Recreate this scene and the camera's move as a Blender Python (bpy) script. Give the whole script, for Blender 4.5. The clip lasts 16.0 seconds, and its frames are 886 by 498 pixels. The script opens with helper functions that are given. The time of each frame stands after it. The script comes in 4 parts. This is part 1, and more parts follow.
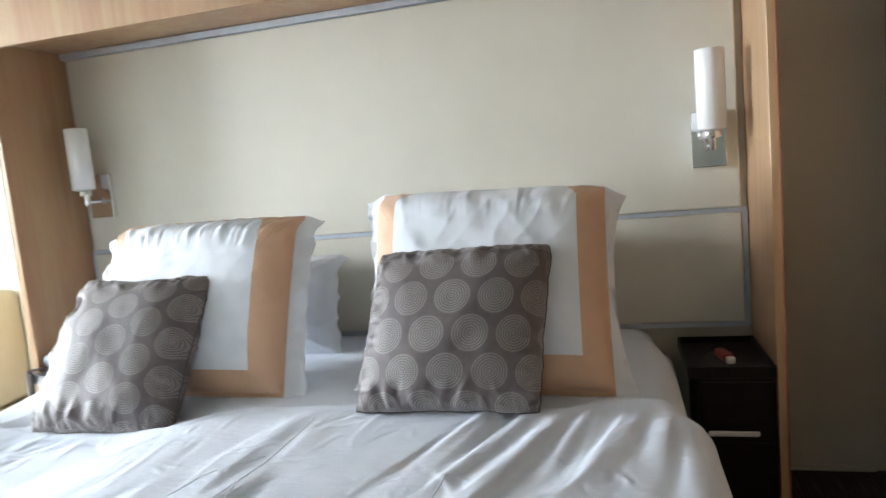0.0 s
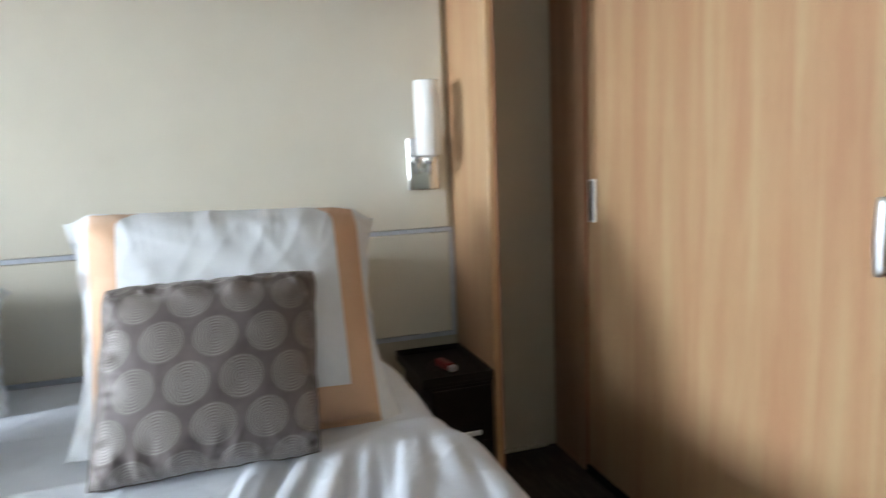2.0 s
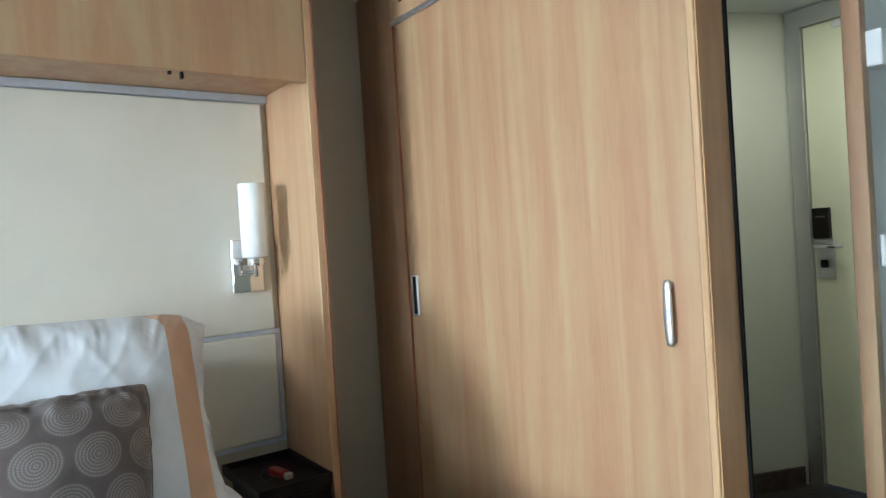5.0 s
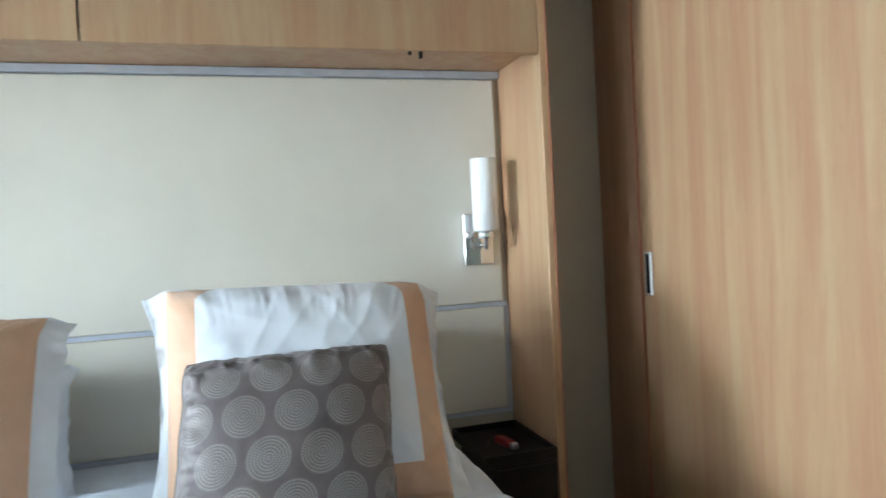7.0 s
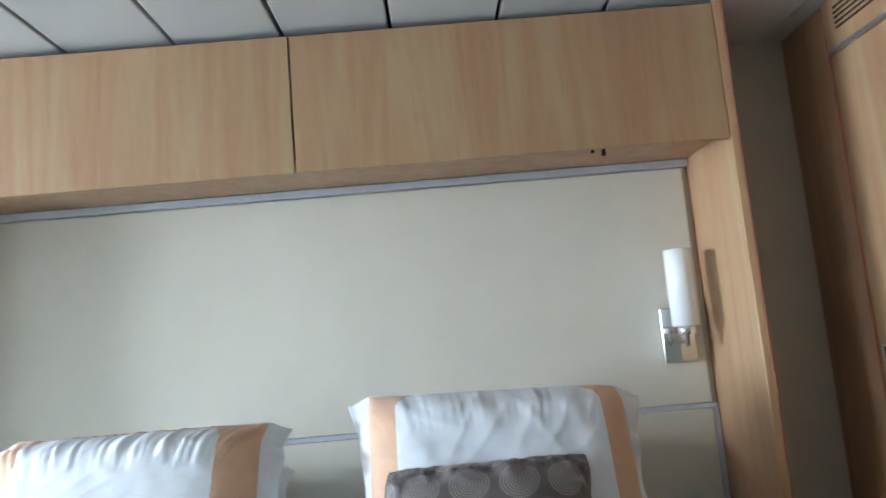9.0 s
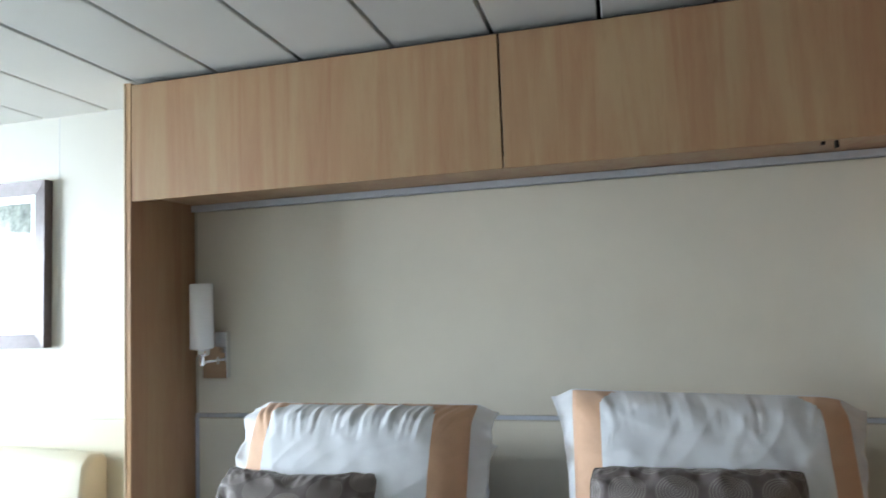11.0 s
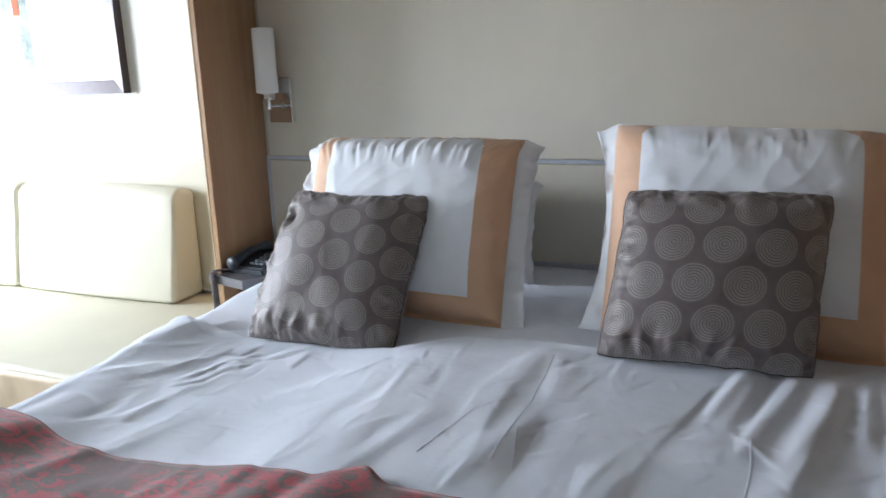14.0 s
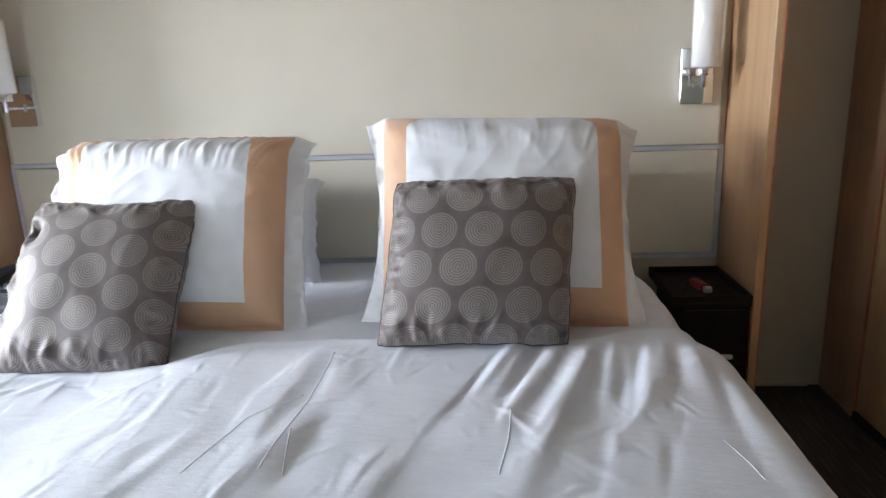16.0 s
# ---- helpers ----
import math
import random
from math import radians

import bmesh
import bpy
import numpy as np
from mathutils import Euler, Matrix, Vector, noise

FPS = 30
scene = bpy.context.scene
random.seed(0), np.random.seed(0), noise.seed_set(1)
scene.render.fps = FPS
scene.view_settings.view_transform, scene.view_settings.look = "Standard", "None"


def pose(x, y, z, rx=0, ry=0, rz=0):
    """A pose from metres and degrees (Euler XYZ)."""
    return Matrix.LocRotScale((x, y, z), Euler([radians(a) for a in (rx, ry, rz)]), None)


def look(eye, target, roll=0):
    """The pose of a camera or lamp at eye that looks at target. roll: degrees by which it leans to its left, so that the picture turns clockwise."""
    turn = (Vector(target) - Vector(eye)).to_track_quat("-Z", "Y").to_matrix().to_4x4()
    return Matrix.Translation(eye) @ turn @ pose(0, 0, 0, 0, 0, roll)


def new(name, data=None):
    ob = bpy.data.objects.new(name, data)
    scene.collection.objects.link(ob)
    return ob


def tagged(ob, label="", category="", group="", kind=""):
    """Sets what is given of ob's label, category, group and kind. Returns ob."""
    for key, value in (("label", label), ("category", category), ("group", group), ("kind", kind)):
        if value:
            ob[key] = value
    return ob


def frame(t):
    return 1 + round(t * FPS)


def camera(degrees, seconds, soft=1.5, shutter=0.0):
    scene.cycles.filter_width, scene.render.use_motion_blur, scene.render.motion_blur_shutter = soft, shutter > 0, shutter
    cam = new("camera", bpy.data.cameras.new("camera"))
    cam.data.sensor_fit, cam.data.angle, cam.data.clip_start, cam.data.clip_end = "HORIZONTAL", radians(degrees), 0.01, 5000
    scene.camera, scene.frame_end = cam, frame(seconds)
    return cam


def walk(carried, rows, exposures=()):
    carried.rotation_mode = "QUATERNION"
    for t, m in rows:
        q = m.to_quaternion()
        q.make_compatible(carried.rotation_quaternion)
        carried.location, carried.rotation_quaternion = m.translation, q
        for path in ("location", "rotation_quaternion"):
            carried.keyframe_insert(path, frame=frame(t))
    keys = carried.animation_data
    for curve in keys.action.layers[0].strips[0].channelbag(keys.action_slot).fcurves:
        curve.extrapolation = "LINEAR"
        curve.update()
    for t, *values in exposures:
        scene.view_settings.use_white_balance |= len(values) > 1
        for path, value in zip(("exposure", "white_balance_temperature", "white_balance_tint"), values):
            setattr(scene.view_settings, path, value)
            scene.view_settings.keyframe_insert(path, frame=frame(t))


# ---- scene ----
cam = camera(67.3, 16.0, 1.25, 0.5)
PATH = [
    (0, (0.873, -2.285, 1.09), (0.351, -0.368, 0.856), -5.2),
    (0.5, (0.717, -2.253, 1.122), (0.497, -0.281, 0.867), -2.1),
    (1, (0.562, -2.277, 1.122), (0.755, -0.304, 0.855), -4.4),
    (1.5, (0.533, -2.212, 1.11), (0.788, -0.248, 0.829), -4.5),
    (2, (0.525, -2.196, 1.149), (1.121, -0.309, 0.86), -2.3),
    (2.5, (0.468, -2.215, 1.133), (1.467, -0.493, 0.942), -3.0),
    (3, (0.41, -2.215, 1.159), (1.59, -0.606, 1.024), -2.9),
    (3.5, (0.389, -2.22, 1.171), (1.591, -0.622, 1.123), -3.4),
    (3.7, (0.388, -2.225, 1.177), (1.593, -0.629, 1.151), -3.9),
    (5.8, (0.39, -2.187, 1.148), (1.45, -0.492, 1.107), -2.3),
    (6, (0.389, -2.185, 1.15), (1.375, -0.445, 1.096), -2.2),
    (6.5, (0.389, -2.175, 1.151), (1.174, -0.337, 1.075), -1.8),
    (7, (0.397, -2.174, 1.14), (0.957, -0.255, 1.091), -3.0),
    (7.5, (0.41, -2.187, 1.155), (0.818, -0.229, 1.168), -4.0),
    (8, (0.403, -2.182, 1.164), (0.708, -0.207, 1.254), -5.3),
    (8.5, (0.401, -2.172, 1.163), (0.578, -0.188, 1.342), -5.2),
    (9, (0.392, -2.167, 1.174), (0.423, -0.184, 1.43), -4.9),
    (9.2, (0.388, -2.169, 1.178), (0.368, -0.189, 1.459), -4.3),
    (11.3, (0.328, -2.245, 1.285), (-0.254, -0.333, 1.362), -2.0),
    (11.5, (0.32, -2.243, 1.265), (-0.302, -0.342, 1.272), -1.9),
    (12, (0.307, -2.267, 1.229), (-0.376, -0.391, 1.116), -1.7),
    (12.5, (0.313, -2.288, 1.203), (-0.393, -0.433, 0.955), -1.4),
    (13, (0.325, -2.313, 1.178), (-0.398, -0.48, 0.834), -1.7),
    (13.5, (0.364, -2.324, 1.159), (-0.365, -0.508, 0.745), -2.2),
    (14, (0.404, -2.322, 1.137), (-0.293, -0.506, 0.671), -1.4),
    (14.5, (0.438, -2.322, 1.133), (-0.101, -0.462, 0.633), -1.2),
    (15, (0.465, -2.304, 1.142), (0.107, -0.406, 0.623), -0.7),
    (15.5, (0.495, -2.302, 1.135), (0.254, -0.38, 0.635), -0.8),
    (16, (0.505, -2.292, 1.133), (0.34, -0.362, 0.639), -2.2),
]
walk(cam, [(t, look(eye, target, roll)) for t, eye, target, roll in PATH], [(0, 0.15, 6950, 14), (1.5, 0.15, 6950, 14), (3.5, 0.32, 6400, 7), (7, 0.24, 6300, 8), (8.5, -0.02, 6300, 9), (9, -0.06, 6300, 11), (11.5, -0.74, 6750, 12), (12.5, -0.80, 6650, 15), (14.5, -0.57, 6850, 18), (15.3, -0.19, 7000, 18), (16, -0.05, 7050, 19)])

# ---- world, window light, exposure ----
world = bpy.data.worlds.new("sky")
scene.world = world
world.use_nodes = True
wn = world.node_tree
sky = wn.nodes.new("ShaderNodeTexSky")
sky.sky_type = 'NISHITA'
sky.sun_disc = False
sky.sun_elevation = radians(38)
sky.sun_rotation = radians(200)
wn.links.new(sky.outputs[0], wn.nodes["Background"].inputs[0])
wn.nodes["Background"].inputs[1].default_value = 0.15

XW, YS, ZC = -3.4, -3.1, 2.09      # window wall, wall behind the camera, ceiling
XE = 3.31                          # wall with the entrance door


def lamp_area(name, m, sx, sy, energy, colour):
    d = bpy.data.lights.new(name, "AREA")
    d.shape, d.size, d.size_y, d.energy, d.color = "RECTANGLE", sx, sy, energy, colour
    o = new(name, d)
    o.matrix_basis = m
    return o


DAY = (0.73, 0.87, 1.0)
# the bright open sky outside, seen through the two windows
lamp_area("open_sky", look((-5.0, -2.65, 1.75), (2, -2.65, 1.75)), 3.6, 1.9, 1740, DAY)
d = bpy.data.lights.new("sun", "SUN")
d.energy, d.angle, d.color = 0.5, radians(10), (1.0, 0.95, 0.88)
new("sun", d).matrix_basis = look((-6, -3.0, 8), (0, -2, 0))


# fill lamp added to brighten the passage; no known fixture there
lamp_area("passage_fill", look((2.75, -1.10, 2.01), (2.75, -1.10, 0)), 0.14, 0.14, 3.0, (0.97, 1.0, 0.90))


# ---- materials ----
def nodes_of(name):
    m = bpy.data.materials.new(name)
    m.use_nodes = True
    t = m.node_tree
    return m, t, t.nodes["Principled BSDF"]


def link(t, a, b):
    t.links.new(a, b)


def noise_tex(t, scale, detail=4, stretch=(1, 1, 1), coord="Position", rough=0.55):
    if coord == "Position":
        c = t.nodes.new("ShaderNodeNewGeometry").outputs["Position"]
    else:
        c = t.nodes.new("ShaderNodeTexCoord").outputs[coord]
    mp = t.nodes.new("ShaderNodeMapping")
    mp.inputs["Scale"].default_value = stretch
    link(t, c, mp.inputs["Vector"])
    n = t.nodes.new("ShaderNodeTexNoise")
    n.inputs["Scale"].default_value = scale
    n.inputs["Detail"].default_value = detail
    n.inputs["Roughness"].default_value = rough
    link(t, mp.outputs[0], n.inputs["Vector"])
    return n


def ramp(t, src, stops):
    r = t.nodes.new("ShaderNodeValToRGB")
    e = r.color_ramp.elements
    e[0].position, e[0].color = stops[0][0], (*stops[0][1], 1)
    e[1].position, e[1].color = stops[-1][0], (*stops[-1][1], 1)
    for p, c in stops[1:-1]:
        x = e.new(p)
        x.color = (*c, 1)
    link(t, src, r.inputs[0])
    return r.outputs[0]


def mixc(t, a, b, f, mode="MIX"):
    m = t.nodes.new("ShaderNodeMix")
    m.data_type, m.blend_type = "RGBA", mode
    for s, v in ((m.inputs[6], a), (m.inputs[7], b), (m.inputs[0], f)):
        if hasattr(v, "is_linked"):
            link(t, v, s)
        else:
            s.default_value = v if not isinstance(v, tuple) else (*v, 1)
    return m.outputs[2]


def bump(t, p, src, strength, dist=0.002):
    b = t.nodes.new("ShaderNodeBump")
    b.inputs["Strength"].default_value = strength
    b.inputs["Distance"].default_value = dist
    link(t, src, b.inputs["Height"])
    link(t, b.outputs[0], p.inputs["Normal"])


def maths(t, op, a, b=None, c=None):
    n = t.nodes.new("ShaderNodeMath")
    n.operation = op
    for s, v in zip(n.inputs, (a, b, c)):
        if v is None:
            continue
        if isinstance(v, (int, float)):
            s.default_value = v
        else:
            link(t, v, s)
    return n.outputs[0]


def plain(name, colour, rough=0.5, metal=0.0, spread=0.08, scale=18, bumpy=0.08, fine=220, dist=0.001, spec=0.5):
    m, t, p = nodes_of(name)
    n = noise_tex(t, scale, 5)
    lo = tuple(max(0, c * (1 - spread)) for c in colour)
    hi = tuple(min(1, c * (1 + spread)) for c in colour)
    link(t, ramp(t, n.outputs[0], ((0.3, lo), (0.7, hi))), p.inputs["Base Color"])
    p.inputs["Roughness"].default_value = rough
    p.inputs["Metallic"].default_value = metal
    p.inputs["Specular IOR Level"].default_value = spec
    if bumpy:
        bump(t, p, noise_tex(t, fine, 3).outputs[0], bumpy, dist)
    return m


def wood(name, dark, mid, light, rough=0.42, axis=2):
    """Straight-grained veneer: broad uneven streaks, narrow streaks, short flecks and fine pores."""
    m, t, p = nodes_of(name)

    def along(scale, across, length, detail, rough_n, bend):
        v = [across] * 3
        v[axis] = length
        n = noise_tex(t, scale, detail, tuple(v), rough=rough_n)
        n.inputs["Distortion"].default_value = bend
        return n.outputs[0]

    broad = along(1.0, 12.0, 0.7, 3, 0.55, 1.1)
    narrow = along(1.0, 26.0, 2.6, 4, 0.62, 1.5)
    fleck = along(1.0, 80.0, 14.0, 3, 0.6, 0.5)
    pores = along(1.0, 360.0, 14.0, 3, 0.55, 0.0)
    tone = maths(t, "ADD", maths(t, "MULTIPLY", broad, 0.74), maths(t, "MULTIPLY", narrow, 0.26))
    c = ramp(t, tone, ((0.36, dark), (0.50, mid), (0.62, light)))
    g = ramp(t, fleck, ((0.28, (0.80, 0.74, 0.68)), (0.46, (1, 1, 1)), (0.72, (1.0, 0.97, 0.93))))
    c = mixc(t, c, g, 0.24, "MULTIPLY")
    q = ramp(t, pores, ((0.28, (0.74, 0.68, 0.60)), (0.45, (1, 1, 1))))
    link(t, mixc(t, c, q, 0.2, "MULTIPLY"), p.inputs["Base Color"])
    p.inputs["Roughness"].default_value = rough
    bump(t, p, maths(t, "ADD", fleck, pores), 0.05, 0.001)
    return m


def fabric(name, colour, rough=0.9, weave=900, spread=0.05, crease=0.25, sheen=0.2):
    m, t, p = nodes_of(name)
    n = noise_tex(t, 9, 4)
    lo = tuple(c * (1 - spread) for c in colour)
    hi = tuple(min(1, c * (1 + spread)) for c in colour)
    link(t, ramp(t, n.outputs[0], ((0.3, lo), (0.7, hi))), p.inputs["Base Color"])
    p.inputs["Roughness"].default_value = rough
    p.inputs["Sheen Weight"].default_value = sheen
    a = noise_tex(t, 30, 4, (1, 2.2, 1)).outputs[0]
    b = noise_tex(t, weave, 1).outputs[0]
    bump(t, p, maths(t, "ADD", maths(t, "MULTIPLY", a, 1.0), maths(t, "MULTIPLY", b, 0.12)), crease, 0.006)
    return m


M_WOOD = wood("beech_laminate", (0.372, 0.198, 0.108), (0.402, 0.241, 0.131), (0.422, 0.280, 0.156))
M_WOODEDGE = wood("beech_edge", (0.42, 0.245, 0.125), (0.50, 0.31, 0.17), (0.56, 0.37, 0.21), 0.35)
M_BROWNWOOD = wood("brown_laminate", (0.28, 0.150, 0.080), (0.33, 0.185, 0.104), (0.37, 0.220, 0.132))
M_ENDEDGE = wood("reddish_beech_edge", (0.42, 0.200, 0.088), (0.48, 0.245, 0.112), (0.52, 0.285, 0.140))
M_WOODRED = plain("reddish_edge_band", (0.36, 0.13, 0.07), 0.4)
M_LEATHER = plain("beige_leatherette", (0.69, 0.645, 0.550), 0.5, spread=0.03, scale=4, bumpy=0.05, fine=520)
M_WALL = plain("cream_wall_laminate", (0.70, 0.69, 0.63), 0.45, spread=0.02, scale=3, bumpy=0.03)
M_BEIGE = plain("beige_wall_laminate", (0.52, 0.475, 0.385), 0.55, spread=0.04, scale=3, bumpy=0.04)
M_CORR = plain("corridor_wall_laminate", (0.62, 0.62, 0.53), 0.5, spread=0.03, scale=3, bumpy=0.03)
M_GREYWALL = plain("pale_grey_panel", (0.66, 0.68, 0.70), 0.5, spread=0.03, scale=3, bumpy=0.03)
M_CEIL = plain("ceiling_panel_white", (0.62, 0.63, 0.62), 0.5, spread=0.02, scale=4, bumpy=0.02)
M_DARKGAP = plain("dark_gap", (0.012, 0.011, 0.011), 0.9, spec=0.1)
M_ALU = plain("brushed_aluminium", (0.58, 0.61, 0.67), 0.42, 0.35, 0.05, 30, 0.03)
M_CHROME = plain("chrome", (0.85, 0.86, 0.88), 0.07, 1.0, 0.01, 5, 0)
M_STEEL = plain("satin_steel", (0.74, 0.76, 0.79), 0.42, 1.0, 0.06, 20, 0.03)
M_DOORSTEEL = plain("bright_steel_frame", (0.80, 0.82, 0.86), 0.22, 0.85, 0.06, 20, 0.03)
M_BLACKWOOD = plain("black_lacquer", (0.012, 0.009, 0.008), 0.5, spec=0.22, spread=0.2, scale=30, bumpy=0.05)
def carpet_mat():
    m, t, p = nodes_of("striped_brown_carpet")
    a = noise_tex(t, 1.0, 3, (150, 7, 1), rough=0.6)
    c = ramp(t, a.outputs[0], ((0.36, (0.020, 0.015, 0.013)), (0.54, (0.040, 0.030, 0.025)), (0.66, (0.095, 0.072, 0.060))))
    n = noise_tex(t, 420, 2)
    link(t, mixc(t, c, ramp(t, n.outputs[0], ((0.3, (0.6, 0.6, 0.6)), (0.7, (1, 1, 1)))), 0.8, "MULTIPLY"), p.inputs["Base Color"])
    p.inputs["Roughness"].default_value = 0.95
    bump(t, p, maths(t, "ADD", a.outputs[0], n.outputs[0]), 0.5, 0.004)
    return m


M_CARPET = carpet_mat()
M_PLANK = wood("dark_vinyl_plank", (0.05, 0.033, 0.024), (0.075, 0.05, 0.037), (0.11, 0.08, 0.06), 0.4, 1)
M_WHITE = fabric("white_cotton", (0.770, 0.800, 0.845), 0.85, crease=0.10)
M_SHEET = fabric("white_duvet_cotton", (0.665, 0.708, 0.785), 0.85, crease=0.17)
M_PEACH = fabric("peach_sateen", (0.64, 0.395, 0.255), 0.65, crease=0.2)
M_PIPING = plain("dark_piping", (0.085, 0.066, 0.062), 0.8)
M_CREAM = plain("cream_leather", (0.54, 0.515, 0.40), 0.45, spread=0.03, scale=6, bumpy=0.15, fine=300)
M_CREAMSIDE = plain("tan_leather", (0.66, 0.52, 0.34), 0.5, spread=0.04, scale=6, bumpy=0.15, fine=300)
M_FRAME = plain("dark_bronze_frame", (0.085, 0.070, 0.072), 0.35, 0.3, 0.15, 40, 0.05)
M_SILVER = plain("silver_mat", (0.42, 0.46, 0.47), 0.4, 0.5, 0.05, 30)
M_PHONE = plain("slate_phone_plastic", (0.035, 0.045, 0.055), 0.4, spread=0.1)
M_PHONEHI = plain("grey_phone_plastic", (0.16, 0.18, 0.20), 0.4, spread=0.1)
M_RED = plain("red_plastic", (0.24, 0.02, 0.02), 0.3)
M_WHITEPL = plain("white_plastic", (0.78, 0.79, 0.78), 0.4, spread=0.02)
M_GREYSHELF = plain("grey_laminate_edge", (0.085, 0.082, 0.090), 0.4)
M_DOOR = plain("pale_yellow_door", (0.80, 0.80, 0.60), 0.45, spread=0.03, scale=3)
M_BLUEBOX = plain("dark_blue_leather", (0.02, 0.025, 0.06), 0.4)


def glass_shade():
    m, t, p = nodes_of("opal_glass")
    p.inputs["Base Color"].default_value = (0.88, 0.88, 0.87, 1)
    p.inputs["Roughness"].default_value = 0.18
    p.inputs["Subsurface Weight"].default_value = 0.35
    p.inputs["Subsurface Radius"].default_value = (0.03, 0.03, 0.03)
    return m


M_OPAL = glass_shade()


def clear_glass(name):
    m, t, p = nodes_of(name)
    p.inputs["Base Color"].default_value = (1, 1, 1, 1)
    p.inputs["Roughness"].default_value = 0.0
    p.inputs["IOR"].default_value = 1.45
    p.inputs["Transmission Weight"].default_value = 1.0
    return m


M_GLASS = clear_glass("window_glass")


def cushion_mat():
    """Taupe satin with hexagonally set discs of stitched rings; UV is in metres."""
    m, t, p = nodes_of("embroidered_taupe_satin")
    uv = t.nodes.new("ShaderNodeTexCoord").outputs["UV"]
    sep = t.nodes.new("ShaderNodeSeparateXYZ")
    link(t, uv, sep.inputs[0])
    sx, sy, rad = 0.107, 0.091, 0.0460
    u = maths(t, "DIVIDE", sep.outputs[0], sx)
    v = maths(t, "DIVIDE", maths(t, "ADD", sep.outputs[1], sy / 2), 2 * sy)

    def lattice(du):
        dx = maths(t, "MULTIPLY", maths(t, "SUBTRACT", maths(t, "FRACT", maths(t, "ADD", u, du)), 0.5), sx)
        dy = maths(t, "MULTIPLY", maths(t, "SUBTRACT", maths(t, "FRACT", maths(t, "ADD", v, du)), 0.5), 2 * sy)
        return dx, dy, maths(t, "SQRT", maths(t, "ADD", maths(t, "MULTIPLY", dx, dx), maths(t, "MULTIPLY", dy, dy)))

    ax, ay, ra = lattice(0.0)
    bx, by, rb = lattice(0.5)
    first = maths(t, "LESS_THAN", ra, rb)
    r = maths(t, "MINIMUM", ra, rb)
    dx = maths(t, "ADD", bx, maths(t, "MULTIPLY", first, maths(t, "SUBTRACT", ax, bx)))
    dy = maths(t, "ADD", by, maths(t, "MULTIPLY", first, maths(t, "SUBTRACT", ay, by)))
    inside = maths(t, "LESS_THAN", r, rad)
    ringpos = maths(t, "DIVIDE", r, 0.0064)
    ring = maths(t, "LESS_THAN", maths(t, "ABSOLUTE", maths(t, "SUBTRACT", maths(t, "FRACT", ringpos), 0.5)), 0.27)
    ang = maths(t, "ARCTAN2", dy, dx)
    count = maths(t, "ADD", maths(t, "MULTIPLY", maths(t, "FLOOR", ringpos), 7.0), 6.0)
    dots = maths(t, "GREATER_THAN", maths(t, "SINE", maths(t, "MULTIPLY", ang, count)), -0.75)
    stitch = maths(t, "MULTIPLY", maths(t, "MULTIPLY", ring, dots), inside)
    n = noise_tex(t, 40, 4)
    ground = ramp(t, n.outputs[0], ((0.3, (0.094, 0.073, 0.070)), (0.7, (0.118, 0.092, 0.088))))
    disc = mixc(t, ground, (0.138, 0.113, 0.108), maths(t, "MULTIPLY", inside, 0.85))
    link(t, mixc(t, disc, (0.240, 0.214, 0.202), stitch), p.inputs["Base Color"])
    p.inputs["Roughness"].default_value = 0.47
    p.inputs["Sheen Weight"].default_value = 0.22
    h = maths(t, "ADD", maths(t, "MULTIPLY", stitch, 0.8), noise_tex(t, 700, 1).outputs[0])
    bump(t, p, h, 0.35, 0.0015)
    return m


M_CUSHION = cushion_mat()


def runner_mat():
    """Mauve-brown jacquard with red sprigs."""
    m, t, p = nodes_of("red_leaf_jacquard")
    a = noise_tex(t, 30, 6, (0.7, 1.2, 1), rough=0.66)
    a.inputs["Distortion"].default_value = 1.6
    leaf = ramp(t, a.outputs[0], ((0.485, (0, 0, 0)), (0.53, (1, 1, 1))))
    b = noise_tex(t, 90, 3, (1, 0.5, 1))
    vein = ramp(t, b.outputs[0], ((0.40, (0.55, 0.55, 0.55)), (0.55, (1, 1, 1))))
    patch = ramp(t, noise_tex(t, 7, 2).outputs[0], ((0.36, (0.1, 0.1, 0.1)), (0.50, (1, 1, 1))))
    f = mixc(t, mixc(t, leaf, patch, 1.0, "MULTIPLY"), vein, 0.6, "MULTIPLY")
    link(t, mixc(t, (0.120, 0.066, 0.062), (0.40, 0.035, 0.050), f), p.inputs["Base Color"])
    p.inputs["Roughness"].default_value = 0.6
    p.inputs["Sheen Weight"].default_value = 0.3
    bump(t, p, maths(t, "ADD", a.outputs[0], noise_tex(t, 600, 2).outputs[0]), 0.25, 0.002)
    return m


M_RUNNER = runner_mat()
M_HEM = fabric("red_hem", (0.32, 0.045, 0.055), 0.7)


def art_mat():
    m, t, p = nodes_of("abstract_print")
    a = noise_tex(t, 5, 7, (1, 1, 0.6), rough=0.72)
    b = noise_tex(t, 45, 4, rough=0.7)
    c = ramp(t, a.outputs[0], ((0.32, (0.16, 0.20, 0.19)), (0.47, (0.42, 0.47, 0.44)), (0.6, (0.70, 0.73, 0.69))))
    g = ramp(t, b.outputs[0], ((0.35, (0.5, 0.5, 0.48)), (0.6, (1, 1, 1))))
    link(t, mixc(t, c, g, 0.6, "MULTIPLY"), p.inputs["Base Color"])
    p.inputs["Roughness"].default_value = 0.05
    p.inputs["Coat Weight"].default_value = 1.0
    p.inputs["Coat Roughness"].default_value = 0.0
    return m


M_ART = art_mat()
M_ARTRED = plain("print_red", (0.55, 0.10, 0.04), 0.1)


# ---- building helpers ----
ORIGIN = {}


